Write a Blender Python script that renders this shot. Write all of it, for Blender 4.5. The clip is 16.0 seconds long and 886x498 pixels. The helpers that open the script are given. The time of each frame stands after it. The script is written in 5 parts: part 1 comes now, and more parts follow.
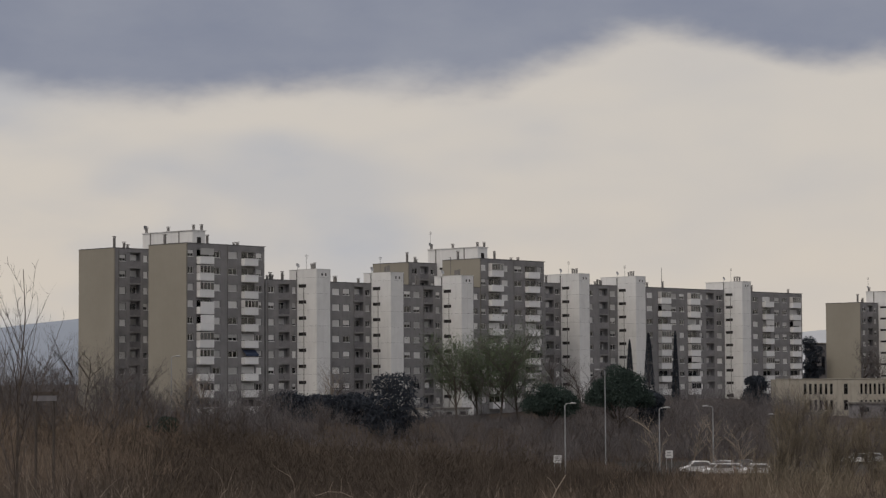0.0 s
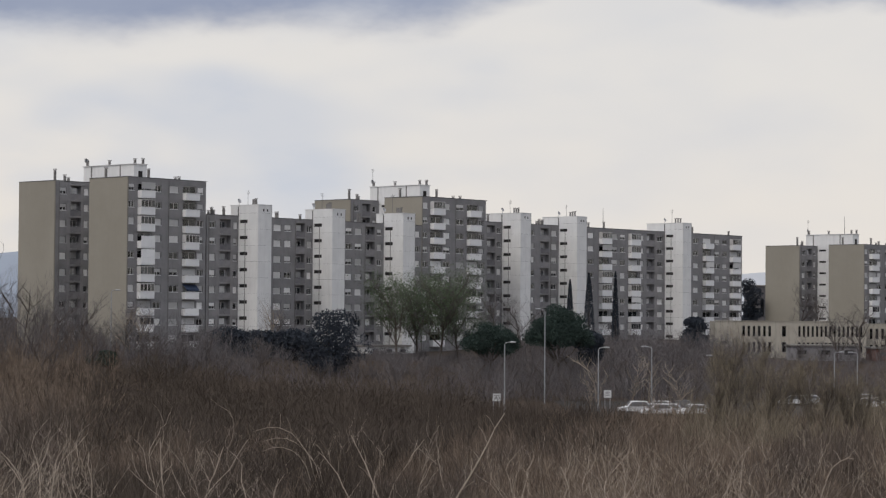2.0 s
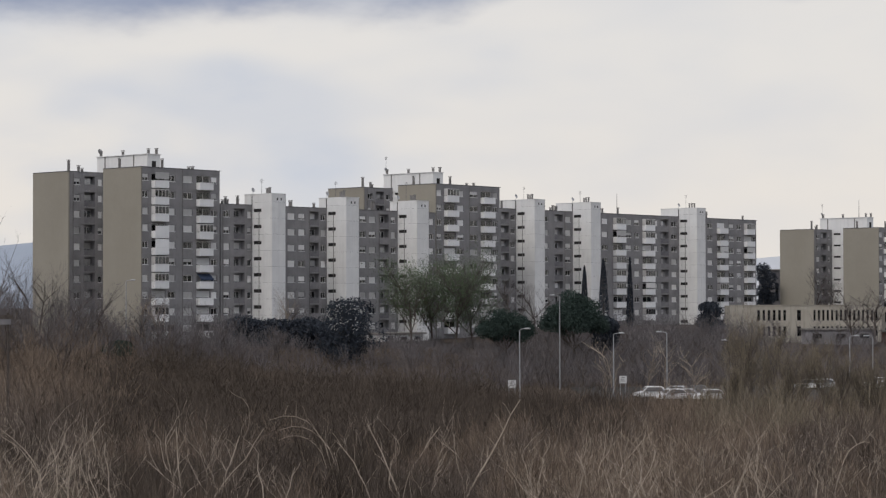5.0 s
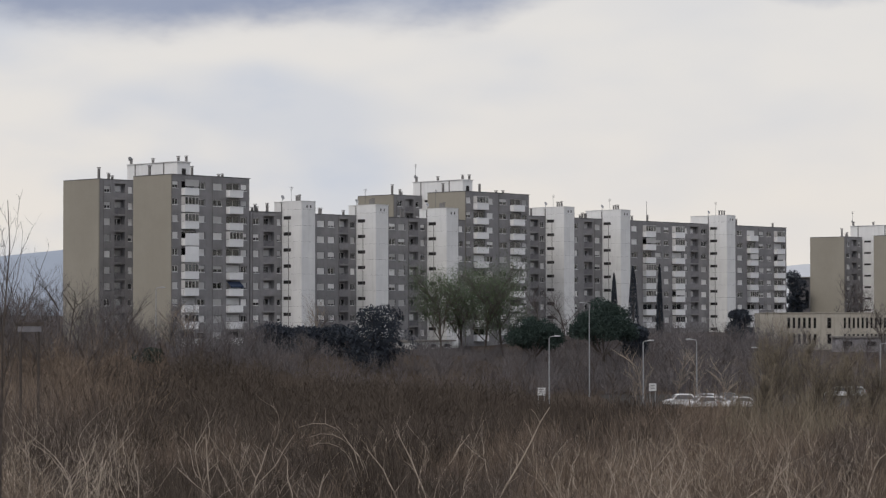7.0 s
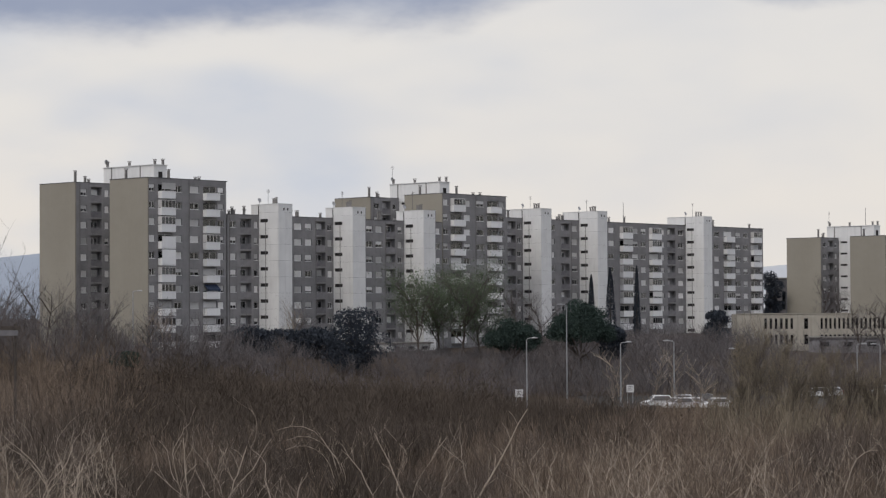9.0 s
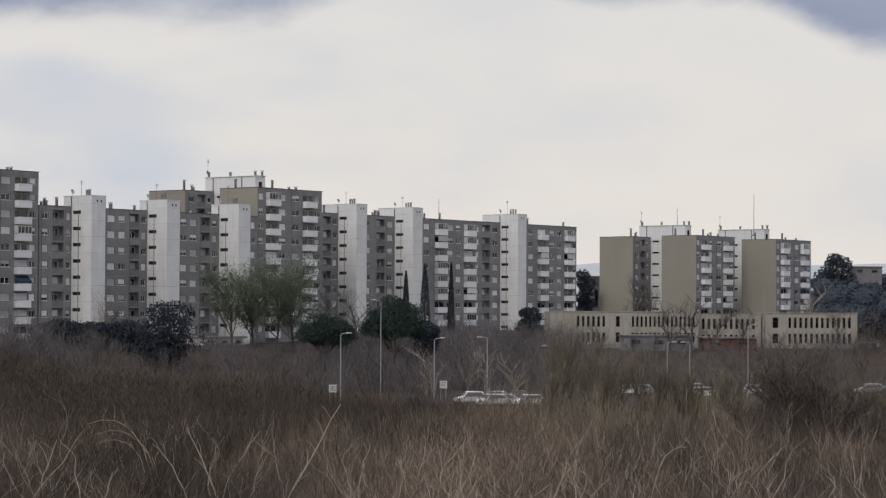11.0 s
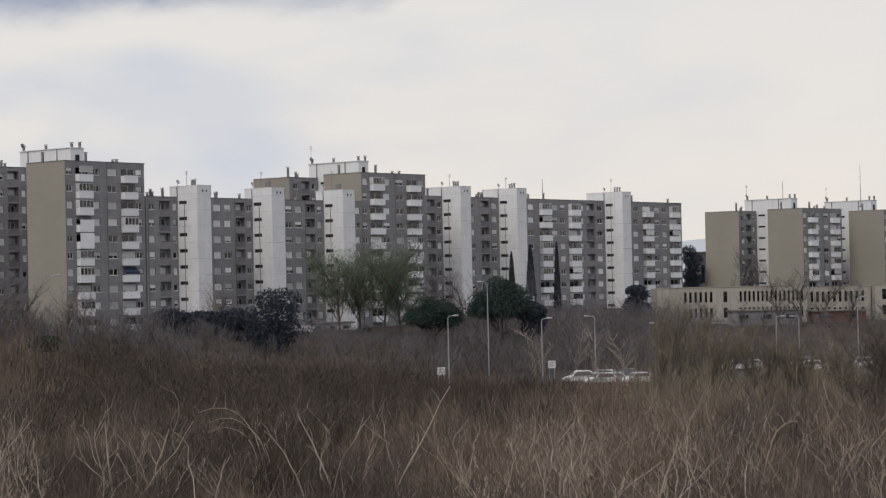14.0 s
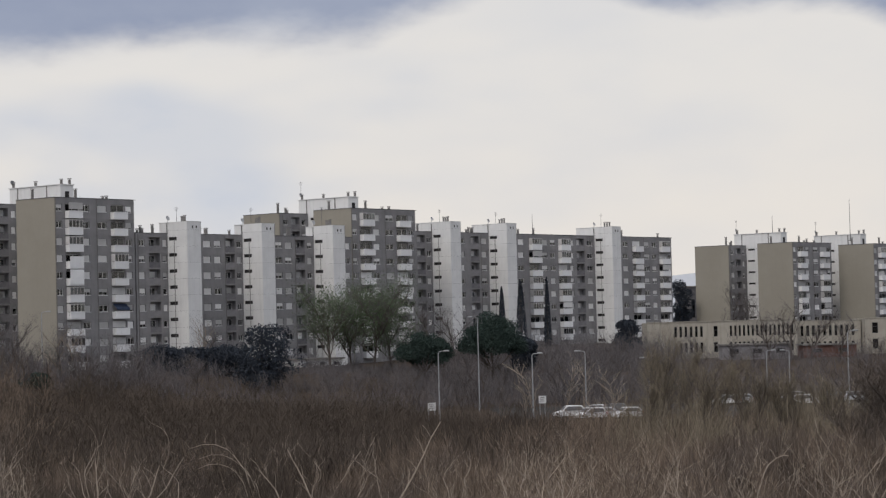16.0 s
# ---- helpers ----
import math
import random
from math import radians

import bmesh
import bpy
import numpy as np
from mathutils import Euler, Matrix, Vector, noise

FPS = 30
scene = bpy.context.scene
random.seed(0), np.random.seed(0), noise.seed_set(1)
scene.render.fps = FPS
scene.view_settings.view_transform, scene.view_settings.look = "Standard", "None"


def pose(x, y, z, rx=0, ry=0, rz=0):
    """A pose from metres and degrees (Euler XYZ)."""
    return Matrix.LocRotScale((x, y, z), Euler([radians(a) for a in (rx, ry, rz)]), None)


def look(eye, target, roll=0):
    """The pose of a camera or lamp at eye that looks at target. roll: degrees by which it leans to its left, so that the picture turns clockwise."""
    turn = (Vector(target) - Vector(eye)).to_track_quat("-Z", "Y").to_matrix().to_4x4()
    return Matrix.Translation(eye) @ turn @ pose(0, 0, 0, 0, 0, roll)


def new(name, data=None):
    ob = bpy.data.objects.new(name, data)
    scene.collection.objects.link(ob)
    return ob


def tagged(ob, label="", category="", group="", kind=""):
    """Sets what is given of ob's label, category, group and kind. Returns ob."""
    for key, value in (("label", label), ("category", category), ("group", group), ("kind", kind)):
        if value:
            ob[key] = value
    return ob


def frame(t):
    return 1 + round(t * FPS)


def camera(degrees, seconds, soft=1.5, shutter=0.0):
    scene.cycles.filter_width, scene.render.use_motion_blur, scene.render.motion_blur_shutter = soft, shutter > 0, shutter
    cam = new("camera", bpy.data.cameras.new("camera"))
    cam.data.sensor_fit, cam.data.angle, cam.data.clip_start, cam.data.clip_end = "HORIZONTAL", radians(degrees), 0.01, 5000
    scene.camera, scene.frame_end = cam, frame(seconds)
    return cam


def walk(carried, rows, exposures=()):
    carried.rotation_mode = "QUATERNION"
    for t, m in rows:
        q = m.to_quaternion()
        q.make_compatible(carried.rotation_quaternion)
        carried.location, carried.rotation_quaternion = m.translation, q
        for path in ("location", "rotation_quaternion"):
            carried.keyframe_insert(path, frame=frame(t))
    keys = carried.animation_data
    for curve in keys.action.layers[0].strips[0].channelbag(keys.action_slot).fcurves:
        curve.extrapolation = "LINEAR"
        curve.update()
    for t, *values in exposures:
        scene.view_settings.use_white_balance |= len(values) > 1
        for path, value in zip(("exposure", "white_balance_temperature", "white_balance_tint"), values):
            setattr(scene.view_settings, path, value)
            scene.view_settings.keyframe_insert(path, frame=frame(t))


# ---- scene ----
# The camera stands on a rise 13 m over the flood plain and only turns.
EYE = 13.0
cam = camera(22.5, 16.0, soft=1.3)
ROWS = [
    (0.0, 1.344, 3.307, -0.314), (0.5, 1.013, 2.476, -0.298), (1.0, 0.814, 1.882, 0.202), (1.5, 0.511, 1.708, 0.244),
    (2.0, -0.155, 1.709, 0.416), (2.5, -0.118, 1.417, 0.315), (3.0, 0.066, 1.204, 0.165), (3.5, 0.0, 1.294, 0.0),
    (3.7, 0.038, 1.524, -0.086), (6.0, 0.316, 1.253, -0.019), (6.5, 0.222, 1.244, 0.187), (7.0, 0.963, 1.571, -0.084),
    (7.5, 2.187, 1.712, -0.295), (8.0, 1.809, 1.718, -0.240), (8.5, 1.629, 1.413, -0.346), (8.7, 1.060, 1.489, -0.328),
    (10.8, -1.306, 1.866, -0.5), (11.0, -4.375, 1.503, 0.274), (11.5, -7.543, 2.696, -0.303), (12.0, -9.137, 1.300, -0.095),
    (12.5, -7.985, 0.298, -0.495), (13.0, -5.964, -0.121, -0.753), (13.5, -3.701, 0.468, -1.108), (14.0, -1.673, 1.046, -1.237),
    (14.5, -0.897, 1.729, -1.270), (15.0, -1.020, 1.938, -1.090), (15.5, -1.680, 1.868, -1.233), (16.0, -1.950, 1.949, -1.448),
]
EXPOSURES = [(0.0, -0.36, 7050, 12.5), (0.5, -0.2, 6700, 11.5), (1.0, -0.1, 6650, 11.5), (1.5, 0.0, 6550, 11.5), (3.5, 0.05, 6550, 11.5), (10.8, 0.04, 6550, 11.5), (11.5, -0.08, 6550, 11.5),
             (12.0, -0.1, 6650, 11.5), (12.5, 0.05, 6850, 11.5), (13.0, 0.15, 6900, 11.5), (13.5, 0.17, 6750, 11.5), (14.2, 0.06, 6550, 11.5), (16.0, 0.04, 6550, 11.5)]
walk(cam, [(t, pose(0, 0, EYE, 90 + pitch, 0, yaw) @ pose(0, 0, 0, 0, 0, roll)) for t, yaw, pitch, roll in ROWS], EXPOSURES)

# ---- light ----
world = bpy.data.worlds.new("sky")
scene.world = world
world.use_nodes = True


def node_kit(tree):
    """Short makers for nodes and links of one tree."""
    def add(kind, **inputs):
        n = tree.nodes.new(kind)
        for key, value in inputs.items():
            sock = n.inputs[int(key[1:])] if key[0] == "i" and key[1:].isdigit() else n.inputs[key.replace("_", " ")]
            if isinstance(value, bpy.types.NodeSocket):
                tree.links.new(value, sock)
            else:
                sock.default_value = value
        return n

    def maths(op, a, b=0.0):
        n = add("ShaderNodeMath", i0=a, i1=b)
        n.operation = op
        return n.outputs[0]

    def blend(fac, a, b):
        n = tree.nodes.new("ShaderNodeMix")
        n.data_type = "RGBA"
        for sock, value in ((n.inputs[0], fac), (n.inputs[6], a), (n.inputs[7], b)):
            if isinstance(value, bpy.types.NodeSocket):
                tree.links.new(value, sock)
            else:
                sock.default_value = value if sock.type == "VALUE" else (*value, 1.0)[:4]
        return n.outputs[2]

    def ramp(value, lo, hi):
        n = add("ShaderNodeMapRange", Value=value, From_Min=lo, From_Max=hi)
        n.interpolation_type = "SMOOTHSTEP"
        return n.outputs[0]

    def noise_at(vector, scale, detail=3.0, rough=0.5):
        return add("ShaderNodeTexNoise", Vector=vector, Scale=scale, Detail=detail, Roughness=rough).outputs[0]
    return add, maths, blend, ramp, noise_at


def ramp_linear(add, maths, az):
    """Azimuth from 14 degrees west to 22 degrees east, as 0 to 1."""
    return maths("DIVIDE", maths("ADD", az, radians(14)), radians(36))


def build_sky():
    tree = world.node_tree
    tree.nodes.clear()
    add, maths, blend, ramp, noise_at = node_kit(tree)
    way = add("ShaderNodeTexCoord").outputs["Generated"]
    xyz = add("ShaderNodeSeparateXYZ", Vector=way)
    x, y, z = xyz.outputs
    az = maths("ARCTAN2", x, y)
    flat = add("ShaderNodeCombineXYZ", X=maths("MULTIPLY", az, 1.0), Y=maths("MULTIPLY", z, 2.2), Z=0.3).outputs[0]
    big = noise_at(flat, 7.0, 4.0, 0.55)
    wisp = noise_at(flat, 14.0, 5.0, 0.55)
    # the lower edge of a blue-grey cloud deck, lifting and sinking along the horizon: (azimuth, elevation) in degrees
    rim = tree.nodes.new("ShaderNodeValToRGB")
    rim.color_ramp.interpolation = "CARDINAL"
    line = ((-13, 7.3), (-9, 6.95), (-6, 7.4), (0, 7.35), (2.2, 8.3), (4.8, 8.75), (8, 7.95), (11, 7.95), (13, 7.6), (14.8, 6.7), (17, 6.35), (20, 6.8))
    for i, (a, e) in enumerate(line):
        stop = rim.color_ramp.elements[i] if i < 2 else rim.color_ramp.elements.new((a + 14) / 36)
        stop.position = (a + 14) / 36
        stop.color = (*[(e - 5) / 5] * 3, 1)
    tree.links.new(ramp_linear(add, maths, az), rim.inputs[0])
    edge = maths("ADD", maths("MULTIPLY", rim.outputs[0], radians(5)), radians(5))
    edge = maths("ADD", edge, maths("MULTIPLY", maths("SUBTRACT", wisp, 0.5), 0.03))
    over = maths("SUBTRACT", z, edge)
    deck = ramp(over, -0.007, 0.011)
    low = blend(ramp(z, 0.0, 0.12), (0.775, 0.735, 0.675), (0.735, 0.725, 0.70))
    veil = maths("ADD", maths("MULTIPLY", ramp(noise_at(flat, 6.5, 3.0, 0.5), 0.42, 0.64), 0.7), maths("MULTIPLY", ramp(wisp, 0.4, 0.75), 0.3))
    west = maths("ADD", 0.42, maths("MULTIPLY", ramp(maths("MULTIPLY", az, -1.0), radians(-5), radians(5)), 0.6))
    low = blend(maths("MULTIPLY", veil, west), low, (0.56, 0.60, 0.665))
    dark = blend(wisp, (0.225, 0.272, 0.395), (0.365, 0.41, 0.505))
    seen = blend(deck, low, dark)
    nishita = add("ShaderNodeTexSky")
    nishita.sky_type, nishita.sun_disc = "NISHITA", False
    nishita.sun_elevation, nishita.sun_rotation = radians(48), radians(215)
    high = add("ShaderNodeVectorMath", i0=nishita.outputs[0], i1=(0.06, 0.06, 0.06))
    high.operation = "MULTIPLY"
    top = add("ShaderNodeVectorMath", i0=high.outputs[0], i1=(0.74, 0.73, 0.72))
    top.operation = "ADD"
    total = blend(ramp(z, 0.2, 0.5), seen, top.outputs[0])
    shade = add("ShaderNodeBackground", Color=total, Strength=1.0)
    out = add("ShaderNodeOutputWorld")
    tree.links.new(shade.outputs[0], out.inputs[0])


build_sky()
sun = new("sun", bpy.data.lights.new("sun", "SUN"))
sun.data.energy, sun.data.angle, sun.data.color = 1.0, radians(25), (1.0, 0.95, 0.88)
sun.matrix_world = look((-115, -164, 220), (0, 0, 0))


# ---- materials ----
def material(name, a, b, scale=1.0, rough=0.9, bump=0.15, streak=0.0, metal=0.0, island=0.0, per_object=0.0, fine=12.0):
    """Two colours mixed by noise at two scales, with rain streaks, fine relief and a spread from piece to piece."""
    mat = bpy.data.materials.new(name)
    mat.use_nodes = True
    tree = mat.node_tree
    tree.nodes.clear()
    add, maths, blend, ramp, noise_at = node_kit(tree)
    place = add("ShaderNodeTexCoord").outputs["Object"]
    coarse, grain = noise_at(place, scale, 4.0, 0.6), noise_at(place, scale * fine, 3.0, 0.6)
    mixed = maths("ADD", maths("MULTIPLY", ramp(coarse, 0.3, 0.7), 0.6), maths("MULTIPLY", grain, 0.4))
    if island:
        spread = add("ShaderNodeNewGeometry").outputs["Random Per Island"]
        mixed = maths("ADD", maths("MULTIPLY", mixed, 1.0 - island), maths("MULTIPLY", spread, island))
    if per_object:
        spread = add("ShaderNodeObjectInfo").outputs["Random"]
        mixed = maths("ADD", maths("MULTIPLY", mixed, 1.0 - per_object), maths("MULTIPLY", spread, per_object))
    colour = blend(mixed, a, b)
    if streak:
        stretch = add("ShaderNodeVectorMath", i0=place, i1=(1.6, 1.6, 0.12))
        stretch.operation = "MULTIPLY"
        run = ramp(noise_at(stretch.outputs[0], 1.0, 4.0, 0.6), 0.48, 0.75)
        colour = blend(maths("MULTIPLY", run, streak), colour, tuple(0.45 * c for c in a))
    shader = add("ShaderNodeBsdfPrincipled", Base_Color=colour, Roughness=rough, Metallic=metal, Specular_IOR_Level=0.12 if rough > 0.88 else 0.5)
    if bump:
        relief = add("ShaderNodeBump", Strength=bump, Distance=0.02, Height=grain)
        tree.links.new(relief.outputs[0], shader.inputs["Normal"])
    out = add("ShaderNodeOutputMaterial")
    tree.links.new(shader.outputs[0], out.inputs[0])
    return mat


def glass_material(name):
    mat = bpy.data.materials.new(name)
    mat.use_nodes = True
    shader = mat.node_tree.nodes["Principled BSDF"]
    shader.inputs["Base Color"].default_value = (0.32, 0.35, 0.37, 1)
    shader.inputs["Roughness"].default_value = 0.04
    shader.inputs["Transmission Weight"].default_value = 1.0
    return mat


FACADE = material("grey_render", (0.205, 0.2, 0.202), (0.295, 0.287, 0.286), 0.35, 0.92, 0.2, streak=0.25)
GABLE = material("tan_render", (0.262, 0.243, 0.202), (0.308, 0.287, 0.24), 0.12, 0.92, 0.15, streak=0.05)
WHITE = material("white_painted_concrete", (0.62, 0.62, 0.61), (0.76, 0.76, 0.745), 0.5, 0.85, 0.12, streak=0.16, per_object=0.3)
BALCONY = material("white_balcony_panel", (0.66, 0.66, 0.66), (0.86, 0.86, 0.85), 0.8, 0.7, 0.08, streak=0.12, per_object=0.5)
RAIL = material("grey_loggia_panel", (0.09, 0.088, 0.096), (0.27, 0.26, 0.265), 0.9, 0.85, 0.1, per_object=0.6)
FRAME = material("window_frame", (0.42, 0.41, 0.40), (0.72, 0.71, 0.70), 1.0, 0.6, 0.05, per_object=0.7)
SHUTTER = material("roller_shutter", (0.36, 0.355, 0.345), (0.86, 0.85, 0.83), 0.6, 0.7, 0.1, per_object=0.85)
ROOFING = material("roof_gravel", (0.16, 0.15, 0.14), (0.25, 0.24, 0.22), 1.5, 0.95, 0.3)
# near-black paints in the shade of rooms, slits and holes; also roof doors
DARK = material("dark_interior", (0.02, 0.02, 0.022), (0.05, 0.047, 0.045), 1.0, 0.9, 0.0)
CREAM = material("cream_stone", (0.30, 0.277, 0.232), (0.405, 0.378, 0.325), 0.3, 0.9, 0.2, streak=0.3)
GLASS = glass_material("window_glass")
STEEL = material("galvanised_steel", (0.24, 0.245, 0.25), (0.40, 0.405, 0.41), 3.0, 0.5, 0.05, metal=0.5)
DARKSTEEL = material("dark_metal", (0.05, 0.05, 0.055), (0.11, 0.11, 0.115), 3.0, 0.6, 0.05)
CHIMNEY = material("chimney_concrete", (0.13, 0.125, 0.12), (0.24, 0.23, 0.22), 2.0, 0.9, 0.2)
BARK = material("bark", (0.055, 0.045, 0.04), (0.13, 0.11, 0.095), 3.0, 0.95, 0.4)
PALEBARK = material("pale_bark", (0.18, 0.148, 0.118), (0.49, 0.415, 0.335), 3.0, 0.95, 0.3, island=0.7)
# grey-brown twigs, lightened and greyed so the colour holds far haze
TWIG = material("hazed_grey_brown_twigs", (0.085, 0.078, 0.079), (0.165, 0.152, 0.154), 2.0, 0.95, 0.0, island=0.5)
OLIVE = material("olive_twigs", (0.085, 0.071, 0.052), (0.28, 0.238, 0.178), 0.3, 0.95, 0.0, island=0.5)
BROWN = material("brown_brush", (0.025, 0.020, 0.0168), (0.168, 0.137, 0.115), 0.28, 0.95, 0.0, island=0.2, fine=4.0)
RUSSET = material("tawny_brush", (0.045, 0.034, 0.026), (0.285, 0.222, 0.17), 0.28, 0.95, 0.0, island=0.4, fine=4.0)
# dark brown with the dense thicket's self-shadow partly put into the colour
MOUND = material("dark_shaded_thicket_twigs", (0.027, 0.0217, 0.0178), (0.113, 0.091, 0.073), 0.10, 0.95, 0.0, island=0.25, fine=5.0)
STRAW = material("straw_grass", (0.115, 0.1, 0.075), (0.27, 0.24, 0.185), 0.10, 0.95, 0.0, island=0.25, fine=4.0)
# both dark greens carry the haze lift of distance in their base colour
EVERGREEN = material("evergreen_leaves_haze_tint", (0.027, 0.033, 0.044), (0.048, 0.056, 0.068), 0.5, 0.95, 0.0, island=0.12)
PINE = material("pine_needles_haze_tint", (0.024, 0.037, 0.034), (0.05, 0.072, 0.060), 0.5, 0.95, 0.0, island=0.15)
SPRING = material("young_leaves", (0.075, 0.105, 0.06), (0.15, 0.195, 0.115), 0.5, 0.95, 0.0, island=0.5)
# pine green lifted towards blue: distance haze painted into the wood's colour
WOODS = material("far_pine_wood_haze_tint", (0.037, 0.046, 0.059), (0.048, 0.058, 0.072), 0.05, 0.95, 0.0, island=0.1)
SOIL = material("plain_soil", (0.032, 0.023, 0.017), (0.07, 0.052, 0.038), 0.06, 0.97, 0.3, fine=20.0)
ASPHALT = material("asphalt", (0.03, 0.028, 0.027), (0.05, 0.047, 0.044), 0.3, 0.95, 0.3)
PATH = material("pale_path_gravel", (0.30, 0.27, 0.22), (0.45, 0.41, 0.35), 0.5, 0.95, 0.3)
GRASS = material("green_verge", (0.05, 0.05, 0.028), (0.105, 0.102, 0.055), 0.2, 0.95, 0.2, island=0.4)
TYRE = material("tyre_rubber", (0.02, 0.02, 0.02), (0.04, 0.04, 0.04), 4.0, 0.9, 0.1)
HUB = material("wheel_alloy", (0.4, 0.4, 0.41), (0.55, 0.55, 0.56), 4.0, 0.4, 0.0, metal=0.7)
LAMPRED = material("tail_lamp", (0.30, 0.02, 0.02), (0.42, 0.03, 0.03), 4.0, 0.3, 0.0)
SIGNWHITE = material("sign_white", (0.46, 0.46, 0.455), (0.60, 0.60, 0.59), 2.0, 0.6, 0.0)
# aerial haze is mixed straight into both far hill colours
HAZEBLUEHILL = material("far_hill_haze_blue", (0.25, 0.285, 0.335), (0.30, 0.335, 0.385), 0.002, 1.0, 0.0)
HAZEPALEHILL = material("far_hill_haze_pale", (0.40, 0.42, 0.445), (0.45, 0.465, 0.485), 0.002, 1.0, 0.0)
REDBRICK = material("red_brown_render", (0.10, 0.055, 0.045), (0.16, 0.085, 0.068), 0.6, 0.9, 0.2)
BRICKBASE = material("brown_base_render", (0.10, 0.07, 0.05), (0.16, 0.115, 0.085), 0.6, 0.9, 0.2)
WOODPOST = material("weathered_post", (0.05, 0.042, 0.037), (0.10, 0.085, 0.075), 2.0, 0.9, 0.3)


# ---- mesh helpers ----
class Shape:
    """Collects boxes, tubes and strips into one mesh."""

    def __init__(self):
        self.v, self.f, self.m = [], [], []

    def face(self, pts, m=0):
        k = len(self.v)
        self.v.extend(pts)
        self.f.append(tuple(range(k, k + len(pts))))
        self.m.append(m)

    def box(self, x0, x1, y0, y1, z0, z1, m=0):
        k = len(self.v)
        self.v += [(x, y, z) for z in (z0, z1) for x, y in ((x0, y0), (x1, y0), (x1, y1), (x0, y1))]
        for q in ((0, 3, 2, 1), (4, 5, 6, 7), (0, 1, 5, 4), (1, 2, 6, 5), (2, 3, 7, 6), (3, 0, 4, 7)):
            self.f.append(tuple(k + i for i in q))
            self.m.append(m)
        return self

    def tube(self, pts, radii, n=5, m=0):
        """A tapered tube along pts."""
        k = len(self.v)
        for i, p in enumerate(pts):
            p = Vector(p)
            a, b = Vector(pts[max(i - 1, 0)]), Vector(pts[min(i + 1, len(pts) - 1)])
            t = (b - a).normalized() if (b - a).length > 1e-6 else Vector((0, 0, 1))
            u = t.orthogonal().normalized()
            w = t.cross(u)
            for j in range(n):
                c = 2 * math.pi * j / n
                self.v.append(tuple(p + radii[i] * (math.cos(c) * u + math.sin(c) * w)))
        for i in range(len(pts) - 1):
            for j in range(n):
                a, b = k + i * n + j, k + i * n + (j + 1) % n
                self.f.append((a, b, b + n, a + n))
                self.m.append(m)
        self.f.append(tuple(k + (len(pts) - 1) * n + j for j in range(n)))
        self.m.append(m)
        return self

    def mesh(self, name, mats):
        me = bpy.data.meshes.new(name)
        me.from_pydata(self.v, [], self.f)
        for mat in mats if isinstance(mats, (list, tuple)) else [mats]:
            me.materials.append(mat)
        me.polygons.foreach_set("material_index", self.m)
        me.update()
        return me


def part(name, shape, mats, parent=None, label="", at=(0, 0, 0)):
    """One mesh object, under a thing or a part; shape is a Shape or a mesh that alike pieces share."""
    me = shape.mesh(name, mats) if isinstance(shape, Shape) else shape
    ob = new(name, me)
    ob.parent = parent
    ob.location = at
    return tagged(ob, label)


def thing(name, m, label, category, group="", kind=""):
    ob = new(name)
    ob.empty_display_size = 0.5
    ob.matrix_world = m
    return tagged(ob, label, category, group, kind)


def smooth(a, b, v):
    t = min(1.0, max(0.0, (v - a) / (b - a)))
    return t * t * (3 - 2 * t)


# ---- plan ----
ROW_TURN = 48.73                     # the housing row runs away to the right at this angle
CX, CY = -51.4, 369.0                # its near corner
RC, RS = math.cos(radians(ROW_TURN)), math.sin(radians(ROW_TURN))


def land(x, y):
    """Height of the ground: a flat plain, a bank up to the housing row."""
    q = (x - CX) * RS - (y - CY) * RC
    z = max(6.0 * smooth(70, 15, q), 5.2 * smooth(350, 412, y)) + 2.0 * smooth(425, 458, y)
    if y < 60:
        z = max(z, 11.3 * smooth(55, 4, math.hypot(x, y)))
    flat = smooth(-10, 8, x) * smooth(205, 216, y) * (1 - smooth(346, 360, y))
    return z + 0.25 * noise.noise((x * 0.05, y * 0.05, 0.0)) * smooth(20, 80, y) * (1 - flat)


def along(bearing, dist):
    return bearing * dist, dist


def ground_sheet():
    xs = sorted({-4000, -2500, -1500, -900, -600, -400, *range(-300, 420, 12), 500, 700, 1000, 1500, 2500, 4000})
    ys = sorted({-3000, -1500, -700, -300, -120, *range(-60, 700, 10), 800, 1000, 1300, 1800, 2600, 3600, 4600})
    s = Shape()
    s.v = [(x, y, land(x, y)) for y in ys for x in xs]
    n = len(xs)
    s.f = [(j * n + i, j * n + i + 1, (j + 1) * n + i + 1, (j + 1) * n + i) for j in range(len(ys) - 1) for i in range(n - 1)]
    s.m = [0] * len(s.f)
    ob = part("ground", s, SOIL)
    for p in ob.data.polygons:
        p.use_smooth = True
    tagged(ob, "brown winter flood plain rising to the housing bank", "ground", kind="structure")


ground_sheet()

# ---- housing row ----
FLOOR, PLINTH = 2.8, 1.2
rng = random.Random(7)
PIECES = {}


def ring(s, w, h, t, d):
    """A rectangular frame in one piece."""
    k = len(s.v)
    for y in (0.0, d):
        for g in (0.0, t):
            s.v += [(g, y, g), (w - g, y, g), (w - g, y, h - g), (g, y, h - g)]
    for i in range(4):
        j = (i + 1) % 4
        for q in ((i, j, 4 + j, 4 + i), (8 + i, 12 + i, 12 + j, 8 + j), (i, 8 + i, 8 + j, j), (4 + i, 4 + j, 12 + j, 12 + i)):
            s.f.append(tuple(k + v for v in q))
            s.m.append(0)


